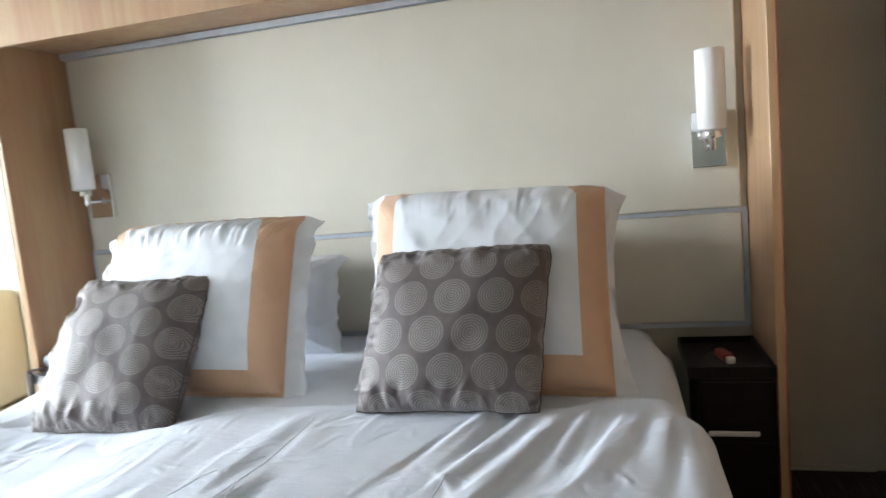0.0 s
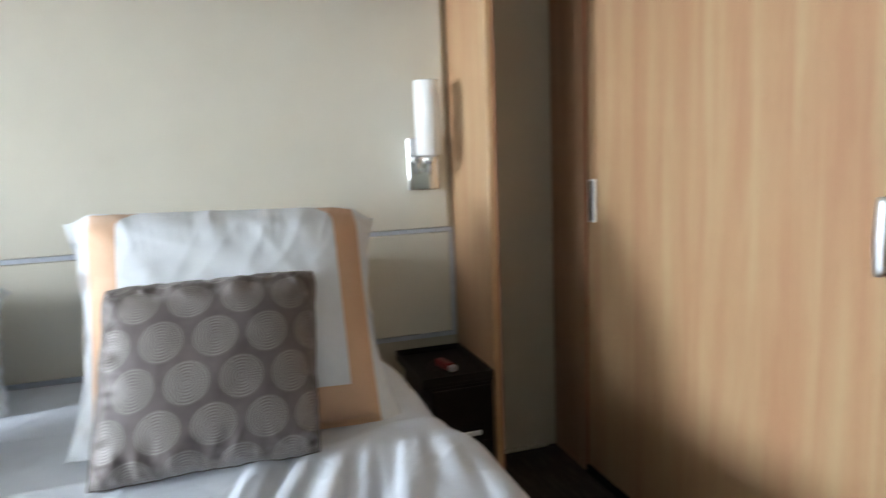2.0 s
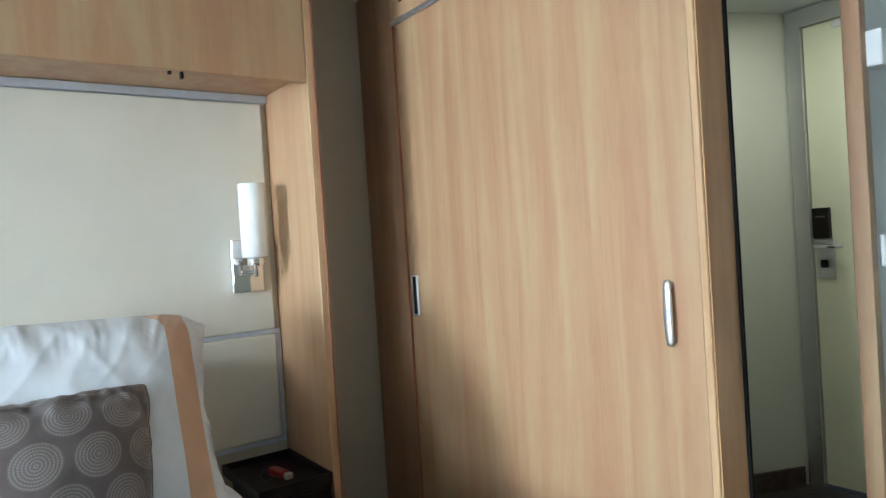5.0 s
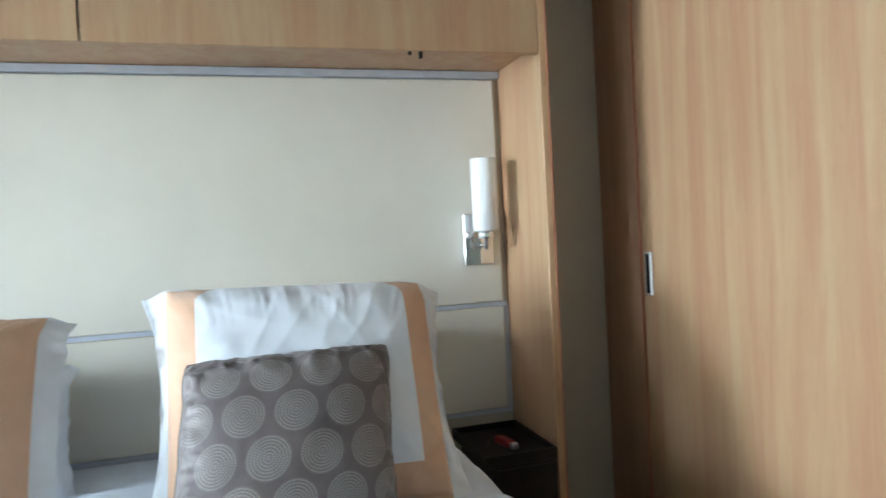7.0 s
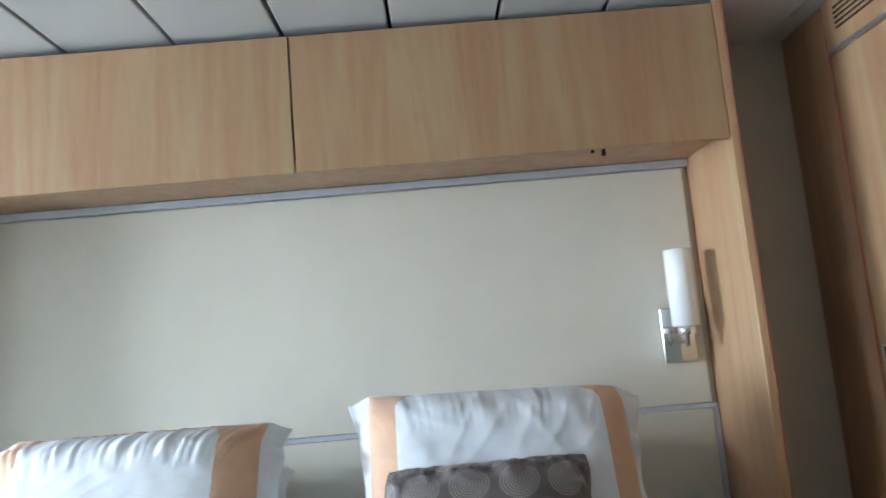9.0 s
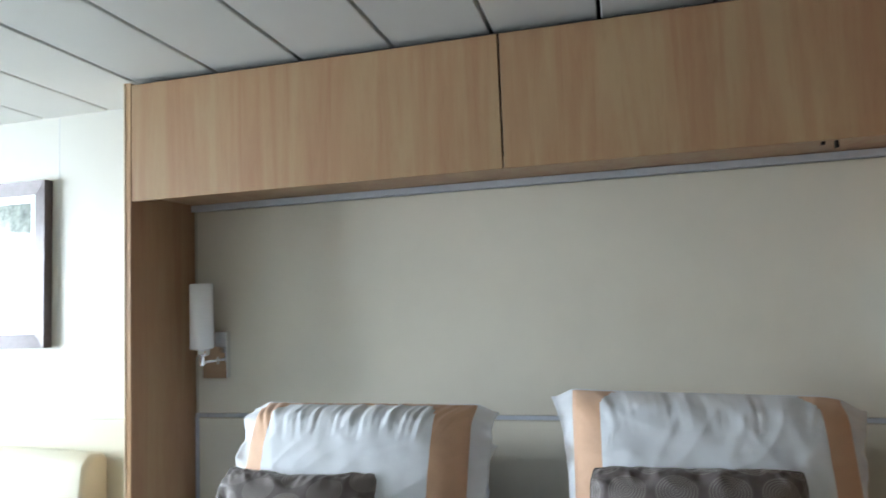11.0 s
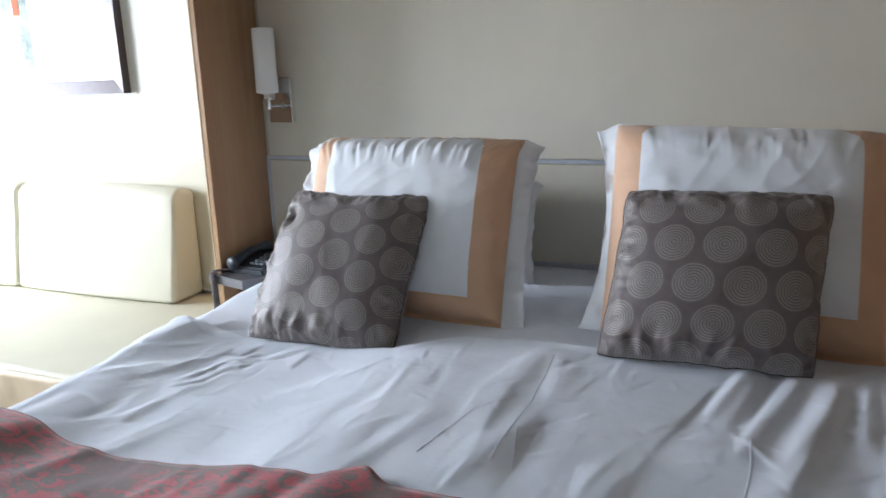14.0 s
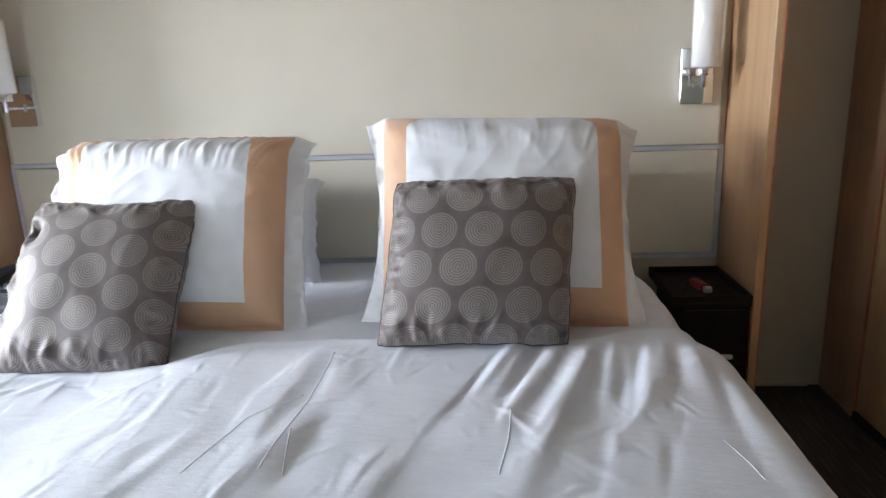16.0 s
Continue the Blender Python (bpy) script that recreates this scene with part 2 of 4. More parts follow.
def thing(name, loc, label="", category="", group="", kind=""):
    e = new(name)
    e.location = loc
    e.empty_display_size = 0.05
    ORIGIN[e.name] = Vector(loc)
    return tagged(e, label, category, group, kind)


def part(name, bm, material, parent=None, label="", smooth=False):
    """Links a bmesh, drawn in world metres, as one mesh object under parent."""
    off = ORIGIN[parent.name] if parent else Vector((0, 0, 0))
    bmesh.ops.translate(bm, verts=bm.verts, vec=-off)
    me = bpy.data.meshes.new(name)
    bm.to_mesh(me)
    bm.free()
    me.materials.append(material)
    if smooth:
        me.shade_smooth()
    ob = new(name, me)
    if parent:
        ob.parent = parent
    ORIGIN[ob.name] = off
    if label:
        tagged(ob, label)
    return ob


def setting(name, bm, material, label, category="wall", smooth=False):
    return tagged(part(name, bm, material, None, "", smooth), label, category, "", "structure")


def add_box(bm, x0, x1, y0, y1, z0, z1, bevel=0.0, seg=1):
    m = Matrix.LocRotScale(((x0 + x1) / 2, (y0 + y1) / 2, (z0 + z1) / 2), None, (abs(x1 - x0), abs(y1 - y0), abs(z1 - z0)))
    r = bmesh.ops.create_cube(bm, size=1.0, matrix=m)
    if bevel:
        es = list({e for v in r["verts"] for e in v.link_edges})
        bmesh.ops.bevel(bm, geom=es, offset=bevel, segments=seg, affect="EDGES", profile=0.6)
    return bm


def box(*a, **k):
    return add_box(bmesh.new(), *a, **k)


def boxes(*rows):
    bm = bmesh.new()
    for r in rows:
        add_box(bm, *r)
    return bm


def add_tube(bm, a, b, r, seg=20, r2=None):
    a, b = Vector(a), Vector(b)
    q = (b - a).to_track_quat("Z", "Y")
    m = Matrix.LocRotScale((a + b) / 2, q, None)
    bmesh.ops.create_cone(bm, cap_ends=True, segments=seg, radius1=r, radius2=r if r2 is None else r2, depth=(b - a).length, matrix=m)
    return bm


def lathe(profile, centre, seg=32):
    """Turns a list of (radius, z) about the upright axis through centre."""
    bm = bmesh.new()
    rings = []
    for r, z in profile:
        rings.append([bm.verts.new((centre[0] + r * math.cos(2 * math.pi * i / seg), centre[1] + r * math.sin(2 * math.pi * i / seg), centre[2] + z)) for i in range(seg)])
    for a, b in zip(rings, rings[1:]):
        for i in range(seg):
            bm.faces.new((a[i], a[(i + 1) % seg], b[(i + 1) % seg], b[i]))
    bm.faces.new(list(reversed(rings[0])))
    bm.faces.new(rings[-1])
    return bm


def prism(points, z0, z1):
    bm = bmesh.new()
    lo = [bm.verts.new((x, y, z0)) for x, y in points]
    hi = [bm.verts.new((x, y, z1)) for x, y in points]
    bm.faces.new(list(reversed(lo)))
    bm.faces.new(hi)
    n = len(points)
    for i in range(n):
        bm.faces.new((lo[i], lo[(i + 1) % n], hi[(i + 1) % n], hi[i]))
    bmesh.ops.recalc_face_normals(bm, faces=bm.faces)
    return bm


def cable(points, r, seg=8):
    """A smooth round cord through points."""
    pts = [Vector(p) for p in points]
    bm = bmesh.new()
    rings = []
    for i, p in enumerate(pts):
        d = (pts[min(i + 1, len(pts) - 1)] - pts[max(i - 1, 0)]).normalized()
        q = d.to_track_quat("Z", "Y")
        rings.append([bm.verts.new(p + q @ Vector((r * math.cos(2 * math.pi * k / seg), r * math.sin(2 * math.pi * k / seg), 0))) for k in range(seg)])
    for a, b in zip(rings, rings[1:]):
        for k in range(seg):
            bm.faces.new((a[k], a[(k + 1) % seg], b[(k + 1) % seg], b[k]))
    bm.faces.new(list(reversed(rings[0])))
    bm.faces.new(rings[-1])
    return bm


# ---- the setting ----
NX, NY = 1.265, -0.336             # half width and front of the bed recess
setting("floor", box(XW - 0.1, XE + 0.1, YS - 0.1, 0.25, -0.1, 0.0), M_CARPET, "dark brown carpet across the whole cabin", "floor")
setting("wall_headboard", box(-1.30, 1.62, 0.04, 0.14, 0, 2.2), M_BEIGE, "beige laminate wall behind the bed surround")
setting("wall_sofa", box(XW, -1.293, -0.06, 0.14, 0, 2.2), M_WALL, "cream white laminate wall behind the sofa")
# never in view; pale colour chosen to throw light back onto the bed side
setting("wall_behind", box(XW, XE, YS - 0.1, YS, 0, 2.2), M_CORR, "unseen wall facing the bed, pale to bounce fill light")
setting("wall_entry", boxes((XE, XE + 0.1, -0.77, 0.14, 0, 2.2), (XE, XE + 0.1, YS, -1.44, 0, 2.2), (XE, XE + 0.1, -1.44, -0.77, 2.035, 2.2)), M_CORR, "pale laminate wall round the cabin door")
SLANT = Matrix.Translation((XE, -0.770, 0)) @ Matrix.Rotation(radians(-23), 4, "Z")   # passage wall, set askew


def slanted(*a):
    bm = box(*a)
    bm.transform(SLANT)
    return bm


setting("wall_corridor", slanted(-1.55, 0.0, 0.0, 0.09, 0, 2.03), M_CORR, "pale greenish laminate wall of the entrance passage")
setting("wall_closet", box(1.62, XE, 0.04, 0.14, 0, 2.2), M_BEIGE, "plain wall closing the closet")
setting("wall_bathroom", box(2.336, XE, -1.447, -1.41, 0, 2.2), M_GREYWALL, "pale grey panelled partition beside the entrance")
# window wall with a wide balcony opening
PANES = (("window_1", -0.80, -0.42), ("window_2", -1.61, -0.87), ("window_3", -2.96, -2.62))
WT = 1.88
gaps = [YS] + [v for nm, a, c in reversed(PANES) for v in (a, c)] + [0.14]
setting("wall_window", boxes(*[(XW - 0.1, XW, gaps[k], gaps[k + 1], 0, 2.2) for k in range(0, len(gaps), 2)], *[(XW - 0.1, XW, a, c, z0, z1) for nm, a, c in PANES for z0, z1 in ((WT, 2.2), (0, 0.12))]), M_WALL, "cream wall round the tall windows")
for nm, a, c in PANES:
    win = thing(nm, (XW, (a + c) / 2, 0.12), "tall window with aluminium frame in the cream wall", "window", "", "structure")
    part("window_frame", boxes((XW - 0.08, XW - 0.02, a, a + 0.03, 0.12, WT), (XW - 0.08, XW - 0.02, c - 0.03, c, 0.12, WT), (XW - 0.08, XW - 0.02, a + 0.03, c - 0.03, WT - 0.05, WT), (XW - 0.08, XW - 0.02, a + 0.03, c - 0.03, 0.12, 0.17)), M_ALU, win)
    g = part("pane", box(XW - 0.055, XW - 0.045, a + 0.03, c - 0.03, 0.17, WT - 0.05), M_GLASS, win)
    g.visible_shadow = False
# ceiling of long metal panels with recessed joints
cb = bmesh.new()
x = XW - 0.1
k = -11
while 0.32 * k - 0.003 < XE:
    x0, x1 = 0.32 * k + 0.006, 0.32 * (k + 1) - 0.006
    add_box(cb, x0, x1, YS, 0.12, ZC, ZC + 0.03, 0.003)
    k += 1
setting("ceiling", cb, M_CEIL, "white metal strip ceiling panels with dark joints", "ceiling")
setting("ceiling_void", box(XW - 0.1, XE + 0.1, YS - 0.1, 0.2, ZC + 0.05, ZC + 0.12), M_DARKGAP, "dark void above the ceiling joints", "ceiling")
ZP = 2.032                         # lower ceiling of the entrance passage
setting("ceiling_passage", boxes((1.80, 2.640, -1.402, -0.10, ZP, ZP + 0.03), (2.646, XE - 0.002, -1.402, -0.10, ZP, ZP + 0.03)), M_CEIL, "white metal ceiling panels of the entrance passage", "ceiling")
# made-up fitting, out of view, to go with the passage fill lamp
cl = thing("fill_lamp_ring", (2.75, -1.10, ZP), "small round trim ring, unseen, added round the passage fill lamp", "ceiling light")
part("trim_ring", lathe([(0.085, 0.0), (0.10, 0.0), (0.10, -0.006), (0.085, -0.010), (0.082, -0.004)], (2.75, -1.10, ZP - 0.0005), 32), M_STEEL, cl)
# seams of the cream wall
for sx in (-1.84, -2.49, -3.14):
    setting("trim_seam", box(sx - 0.0015, sx + 0.0015, -0.0608, -0.06, 0.88, ZC), M_GREYWALL, "fine joint between wall panels", "trim")
setting("baseboard_corridor", slanted(-1.55, -0.04, -0.012, -0.001, 0, 0.085, 0.003), M_PLANK, "dark brown baseboard in the passage", "baseboard")
setting("baseboard_alcove", box(1.292, 1.62, 0.028, 0.04, 0, 0.012), M_BEIGE, "low beige skirting in the alcove", "baseboard")

# ---- bed surround ----
for sgn, nm in ((1, "right"), (-1, "left")):
    p = thing("side_panel", (sgn * (NX + 0.0125), -0.15, 0), "beech laminate upright panel closing the bed recess", "side panel", "bed surround")
    x0, x1 = (NX, NX + 0.026) if sgn > 0 else (-NX - 0.026, -NX)
    part("board", box(x0, x1, NY + 0.004, 0.038, 0, 2.075, bevel=0.001), M_WOOD, p)
    part("edge_band", box(x0, x1, NY, NY + 0.0035, 0, 2.075, bevel=0.001), M_WOODEDGE, p)
    xo = x1 - 0.0025 if sgn > 0 else x0 + 0.0025
    part("edge_line", box(xo - 0.0025, xo + 0.0025, NY - 0.002, NY - 0.0002, 0, 2.075), M_WOODRED if sgn > 0 else M_CREAMSIDE, p)

cab = thing("overhead_cabinet", (0, -0.16, 1.66), "beech laminate cabinet spanning above the bed with two flap doors", "cabinet", "bed surround")
part("body", boxes((-NX + 0.002, NX - 0.002, NY + 0.022, 0.036, 1.688, 1.702), (-NX + 0.002, NX - 0.002, NY + 0.04, 0.036, 2.03, 2.05), (-0.01, 0.03, NY + 0.03, 0.036, 1.703, 2.029)), M_WOOD, cab)
for a, b in ((-NX + 0.003, 0.0225), (0.0285, NX - 0.003)):
    part("door", box(a, b, NY, NY + 0.02, 1.660, 2.066, bevel=0.0015), M_WOOD, cab)
part("latch", box(0.893, 0.901, NY - 0.006, NY + 0.008, 1.638, 1.656), M_BLACKWOOD, cab, "small black latch under the door")
part("latch", box(0.862, 0.870, NY - 0.004, NY + 0.008, 1.648, 1.656), M_BLACKWOOD, cab, "small black latch under the door")
part("seam_gap", box(0.0, 0.04, NY + 0.021, NY + 0.028, 1.70, 2.05), M_DARKGAP, cab)
part("top_gap", box(-NX + 0.003, NX - 0.003, NY + 0.05, NY + 0.06, 2.0505, 2.088), M_DARKGAP, cab)

hb = thing("headboard", (0, 0.02, 0.5), "beige leatherette headboard in two panels with metal strip", "headboard", "bed surround")
part("upper_panel", box(-1.243, 1.243, 0.0, 0.036, 0.89, 1.660, bevel=0.006, seg=3), M_LEATHER, hb)
part("lower_panel", box(-1.243, 1.243, 0.0, 0.036, 0.517, 0.873, bevel=0.006, seg=3), M_LEATHER, hb)
part("backing", box(-NX + 0.001, NX - 0.001, 0.016, 0.0395, 0.40, 1.687), M_BEIGE, hb)
part("metal_strip", boxes((-1.26, 1.26, 0.006, 0.015, 0.8745, 0.8885), (-1.26, 1.26, 0.004, 0.015, 0.500, 0.5155)), M_ALU, hb)
part("top_rail", box(-1.262, 1.262, -0.012, 0.015, 1.6625, 1.6865, bevel=0.002), M_ALU, hb)
for s in (-1, 1):
    part("side_strip", box(s * 1.2525 - 0.008, s * 1.2525 + 0.008, 0.004, 0.015, 0.516, 0.8735), M_ALU, hb)


# ---- wall lamps ----
def wall_lamp(px, s):
    """px: middle of the chrome plate; s: side to which the shade leans out."""
    l = thing("wall_lamp", (px, 0, 1.11), "chrome wall lamp with white opal glass cylinder shade", "wall lamp", "bedside wall lamps")
    part("back_plate", box(px - 0.052, px + 0.052, -0.028, -0.001, 1.025, 1.198, bevel=0.002), M_CHROME, l)
    bm = add_tube(bmesh.new(), (px, -0.028, 1.090), (px, -0.105, 1.090), 0.0055, 16)
    add_box(bm, px - 0.014, px + 0.014, -0.036, -0.0285, 1.076, 1.104)
    part("arm", bm, M_CHROME, l)
    part("cup", lathe([(0.006, 0), (0.0095, 0.002), (0.0095, 0.034), (0.010, 0.036), (0.026, 0.037), (0.027, 0.039), (0.027, 0.060), (0.026, 0.0615)], (px, -0.105, 1.077), 32), M_CHROME, l, "", True)
    part("shade", lathe([(0.036, 0), (0.0425, 0.003), (0.0425, 0.235), (0.040, 0.238), (0.037, 0.237), (0.036, 0.02)], (px, -0.105, 1.139), 40), M_OPAL, l, "white opal glass cylinder", True)
    return l


wall_lamp(1.152, 1)
wall_lamp(-1.152, -1)

# ---- wardrobe ----
WX, WY1 = 1.660, -1.388
wd = thing("wardrobe", (WX + 0.06, -0.6, 0), "beech laminate wardrobe front with a wide sliding door", "wardrobe")
part("filler_panel", box(WX + 0.002, WX + 0.03, -0.154, 0.036, 0, 2.085), M_BROWNWOOD, wd)
part("stile", box(WX - 0.001, WX + 0.05, -0.209, -0.155, 0, 2.085, bevel=0.001), M_BROWNWOOD, wd, "dark brown edge stile")
part("frame", boxes((WX - 0.001, WX + 0.05, WY1 + 0.0185, -0.213, 1.935, 2.085)), M_WOOD, wd)
part("end_stile", box(WX - 0.003, WX + 0.09, WY1, WY1 + 0.018, 0, 2.085, bevel=0.002), M_WOODEDGE, wd, "pale beech edge stile")
part("sliding_door", box(WX + 0.004, WX + 0.028, WY1 + 0.022, -0.217, 0.03, 1.918, bevel=0.001), M_WOOD, wd)
part("top_track", box(WX - 0.004, WX + 0.04, WY1 + 0.04, -0.213, 1.9195, 1.934), M_STEEL, wd)
part("edge_gap", box(WX - 0.0035, WX + 0.0035, -0.2160, -0.2125, 0.03, 1.918), M_WOODRED, wd)
part("floor_track", box(WX - 0.006, WX + 0.04, WY1 + 0.04, -0.213, 0.0, 0.028), M_DARKGAP, wd)
part("carcass", box(WX + 0.032, WX + 0.095, -1.36, -0.21, 0.03, 2.08), M_BEIGE, wd)
for i in range(5):
    part("vent_slot", box(WX - 0.0035, WX - 0.0012, -1.25, -0.27, 1.985 + 0.016 * i, 1.991 + 0.016 * i), M_DARKGAP, wd)
part("end_strip", box(WX + 0.001, WX + 0.10, WY1 - 0.004, WY1 - 0.001, 0, 2.085), M_ENDEDGE, wd)
part("brush_seal", box(WX + 0.102, WX + 0.110, WY1 - 0.010, WY1 + 0.03, 0, 2.085), M_DARKGAP, wd)


def bow_handle(y, z0, z1, w, out):
    """A flattened chrome grip, widest in the middle, on two short feet."""
    bm = bmesh.new()
    n, seg = 18, 12
    prev = None
    for i in range(n + 1):
        f = i / n
        b = math.sin(math.pi * f) ** 0.5
        hw, hx = w * (0.62 + 0.38 * b) / 2, 0.0045 + 0.002 * b
        xo = WX - out * (0.75 + 0.25 * b)
        ring = [bm.verts.new((xo + hx * math.sin(q), y + hw * math.cos(q), z0 + (z1 - z0) * f)) for q in (2 * math.pi * k / seg for k in range(seg))]
        if prev:
            for k in range(seg):
                bm.faces.new((prev[k], prev[(k + 1) % seg], ring[(k + 1) % seg], ring[k]))
        else:
            bm.faces.new(list(reversed(ring)))
        prev = ring
    bm.faces.new(prev)
    for z in (z0 + 0.012, z1 - 0.012):
        add_box(bm, WX - out * 0.8, WX + 0.0045, y - 0.006, y + 0.006, z - 0.006, z + 0.006)
    bmesh.ops.recalc_face_normals(bm, faces=bm.faces)
    return bm


part("bow_handle", bow_handle(-1.291, 0.889, 1.036, 0.024, 0.013), M_STEEL, wd, "satin steel bow handle", True)
part("recessed_pull", box(WX - 0.006, WX + 0.0035, -0.276, -0.239, 0.899, 1.041, bevel=0.002), M_STEEL, wd, "steel edge pull")
part("pull_recess", box(WX - 0.0075, WX - 0.0062, -0.270, -0.252, 0.905, 1.035), M_DARKGAP, wd)

# ---- entrance ----
ed = thing("door_1", (XE, -1.1, 0), "pale yellow cabin door in a steel frame with electronic lock", "door", "", "structure")
part("door_frame", boxes((XE - 0.03, XE + 0.05, -0.832, -0.770, 0, 2.024), (XE - 0.03, XE + 0.05, -1.43, -0.8325, 1.950, 2.024)), M_DOORSTEEL, ed)
part("door_leaf", box(XE - 0.012, XE + 0.03, -1.42, -0.836, 0.02, 1.946, bevel=0.002), M_DOOR, ed)
part("door_closer", box(XE - 0.03, XE - 0.0125, -1.003, -0.958, 1.912, 1.937, bevel=0.003), M_WHITEPL, ed)
rd = part("lock_reader", box(XE - 0.04, XE - 0.0125, -0.912, -0.845, 1.062, 1.189, bevel=0.005, seg=2), M_BLACKWOOD, ed, "black card reader")
part("card_slot", box(XE - 0.0415, XE - 0.0402, -0.898, -0.859, 1.150, 1.156), M_GREYSHELF, rd)
part("lock_plate", box(XE - 0.022, XE - 0.0125, -0.920, -0.848, 0.893, 1.059, bevel=0.002), M_STEEL, ed)
bm = add_tube(bmesh.new(), (XE - 0.022, -0.866, 1.030), (XE - 0.06, -0.866, 1.030), 0.009)
add_tube(bm, (XE - 0.06, -0.859, 1.030), (XE - 0.06, -0.968, 1.030), 0.009)
part("lever", bm, M_CHROME, ed, "chrome lever handle", True)
part("deadbolt_knob", box(XE - 0.035, XE - 0.0225, -0.895, -0.868, 0.940, 0.973, bevel=0.004, seg=2), M_BLACKWOOD, ed)
tr = thing("trim_post", (2.316, -1.43, 0), "beech post ending the partition", "trim", "", "structure")
part("post_board", box(2.298, 2.335, -1.450, -1.404, 0, 2.085, bevel=0.002), M_WOOD, tr)
setting("trim_joint", box(2.488, 2.502, -1.4505, -1.4472, 0, 2.085), M_WHITEPL, "pale joint strip of the partition", "trim")

th = thing("thermostat", (2.368, -1.47, 1.58), "white plastic thermostat with a round knob on the wall", "thermostat")
part("case", box(2.326, 2.410, -1.488, -1.4475, 1.535, 1.630, bevel=0.006, seg=2), M_WHITEPL, th)
part("knob", add_tube(bmesh.new(), (2.375, -1.4885, 1.572), (2.375, -1.500, 1.572), 0.012), M_WHITEPL, th)
cp = thing("wall_socket", (2.57, -1.46, 1.59), "pale grey socket plate on the partition", "wall socket")
part("plate", box(2.525, 2.615, -1.456, -1.4475, 1.548, 1.640, bevel=0.003), M_GREYWALL, cp)
part("insert", box(2.545, 2.595, -1.4585, -1.4565, 1.568, 1.620), M_SILVER, cp)
sw = thing("light_switch", (2.388, -1.46, 1.05), "white rocker switch with a red mark", "light switch")
part("plate", box(2.350, 2.428, -1.461, -1.4475, 1.012, 1.098, bevel=0.004), M_WHITEPL, sw)
part("rocker", box(2.366, 2.412, -1.468, -1.4615, 1.026, 1.084, bevel=0.002), M_WHITEPL, sw)
part("red_mark", box(2.392, 2.406, -1.4692, -1.4682, 1.034, 1.052), M_RED, sw)
pn = thing("control_panel", (2.62, -1.46, 0.94), "black control panel on the partition", "control panel")
part("panel", box(2.548, 2.70, -1.472, -1.4475, 0.845, 1.025, bevel=0.003), M_BLACKWOOD, pn)

# ---- bed ----
BX0, BX1, BYF = -1.03, 1.040, -2.06    # sides and foot of the bed


def smooth01(a, b, v):
    f = min(1.0, max(0.0, (v - a) / (b - a)))
    return f * f * (3 - 2 * f)


def n2(x, y, z=0.0):
    return noise.noise(Vector((x, y, z)))


def bed_top(x, y):
    """Height of the made-up bed: nearly flat, lower towards the foot and the far corner."""
    dip = smooth01(-0.12, -0.50, x) * smooth01(-0.58, -0.84, y) * (1 - 0.6 * smooth01(-0.72, -0.98, x))
    return 0.503 - 0.012 * smooth01(-0.25, -0.85, y) - 0.048 * dip + 0.006 * smooth01(-0.425, -0.437, y)


def crease(x, y, s):
    """Sharp-crested wrinkle noise, about 0 to 1."""
    return max(0.0, 1 - 3.2 * abs(n2(x, y, s))) ** 1.5


SEAMS = (((0.112, -0.84), (0.116, -1.08), (0.102, -1.36)), ((0.118, -1.21), (0.148, -1.36)), ((0.10, -1.06), (0.018, -1.17), (-0.033, -1.365)), ((0.889, -1.225), (0.906, -1.285), (0.917, -1.344)), ((0.527, -1.13), (0.515, -1.25), (0.501, -1.355)))


FX0, FY0, FSTEP = -1.12, -2.12, 0.004
FGX, FGY = np.meshgrid(FX0 + FSTEP * np.arange(561), FY0 + FSTEP * np.arange(541))


def stroke(field, cx, cy, slant, half, width, amp, curve, lean):
    """Adds one tapering fold to the height field; slant is the turn from the head-to-foot line, lean makes one flank steeper."""
    ca, sa = math.cos(slant), math.sin(slant)
    dx, dy = FGX - cx, FGY - cy
    along = -dx * sa - dy * ca
    across = dx * ca - dy * sa + curve * along * along
    wide = np.where(across > 0, width * (1 + lean), width * (1 - lean))
    taper = np.clip(1 - (along / half) ** 2, 0, None) ** 2
    field += amp * taper * np.exp(-(across / wide) ** 2)


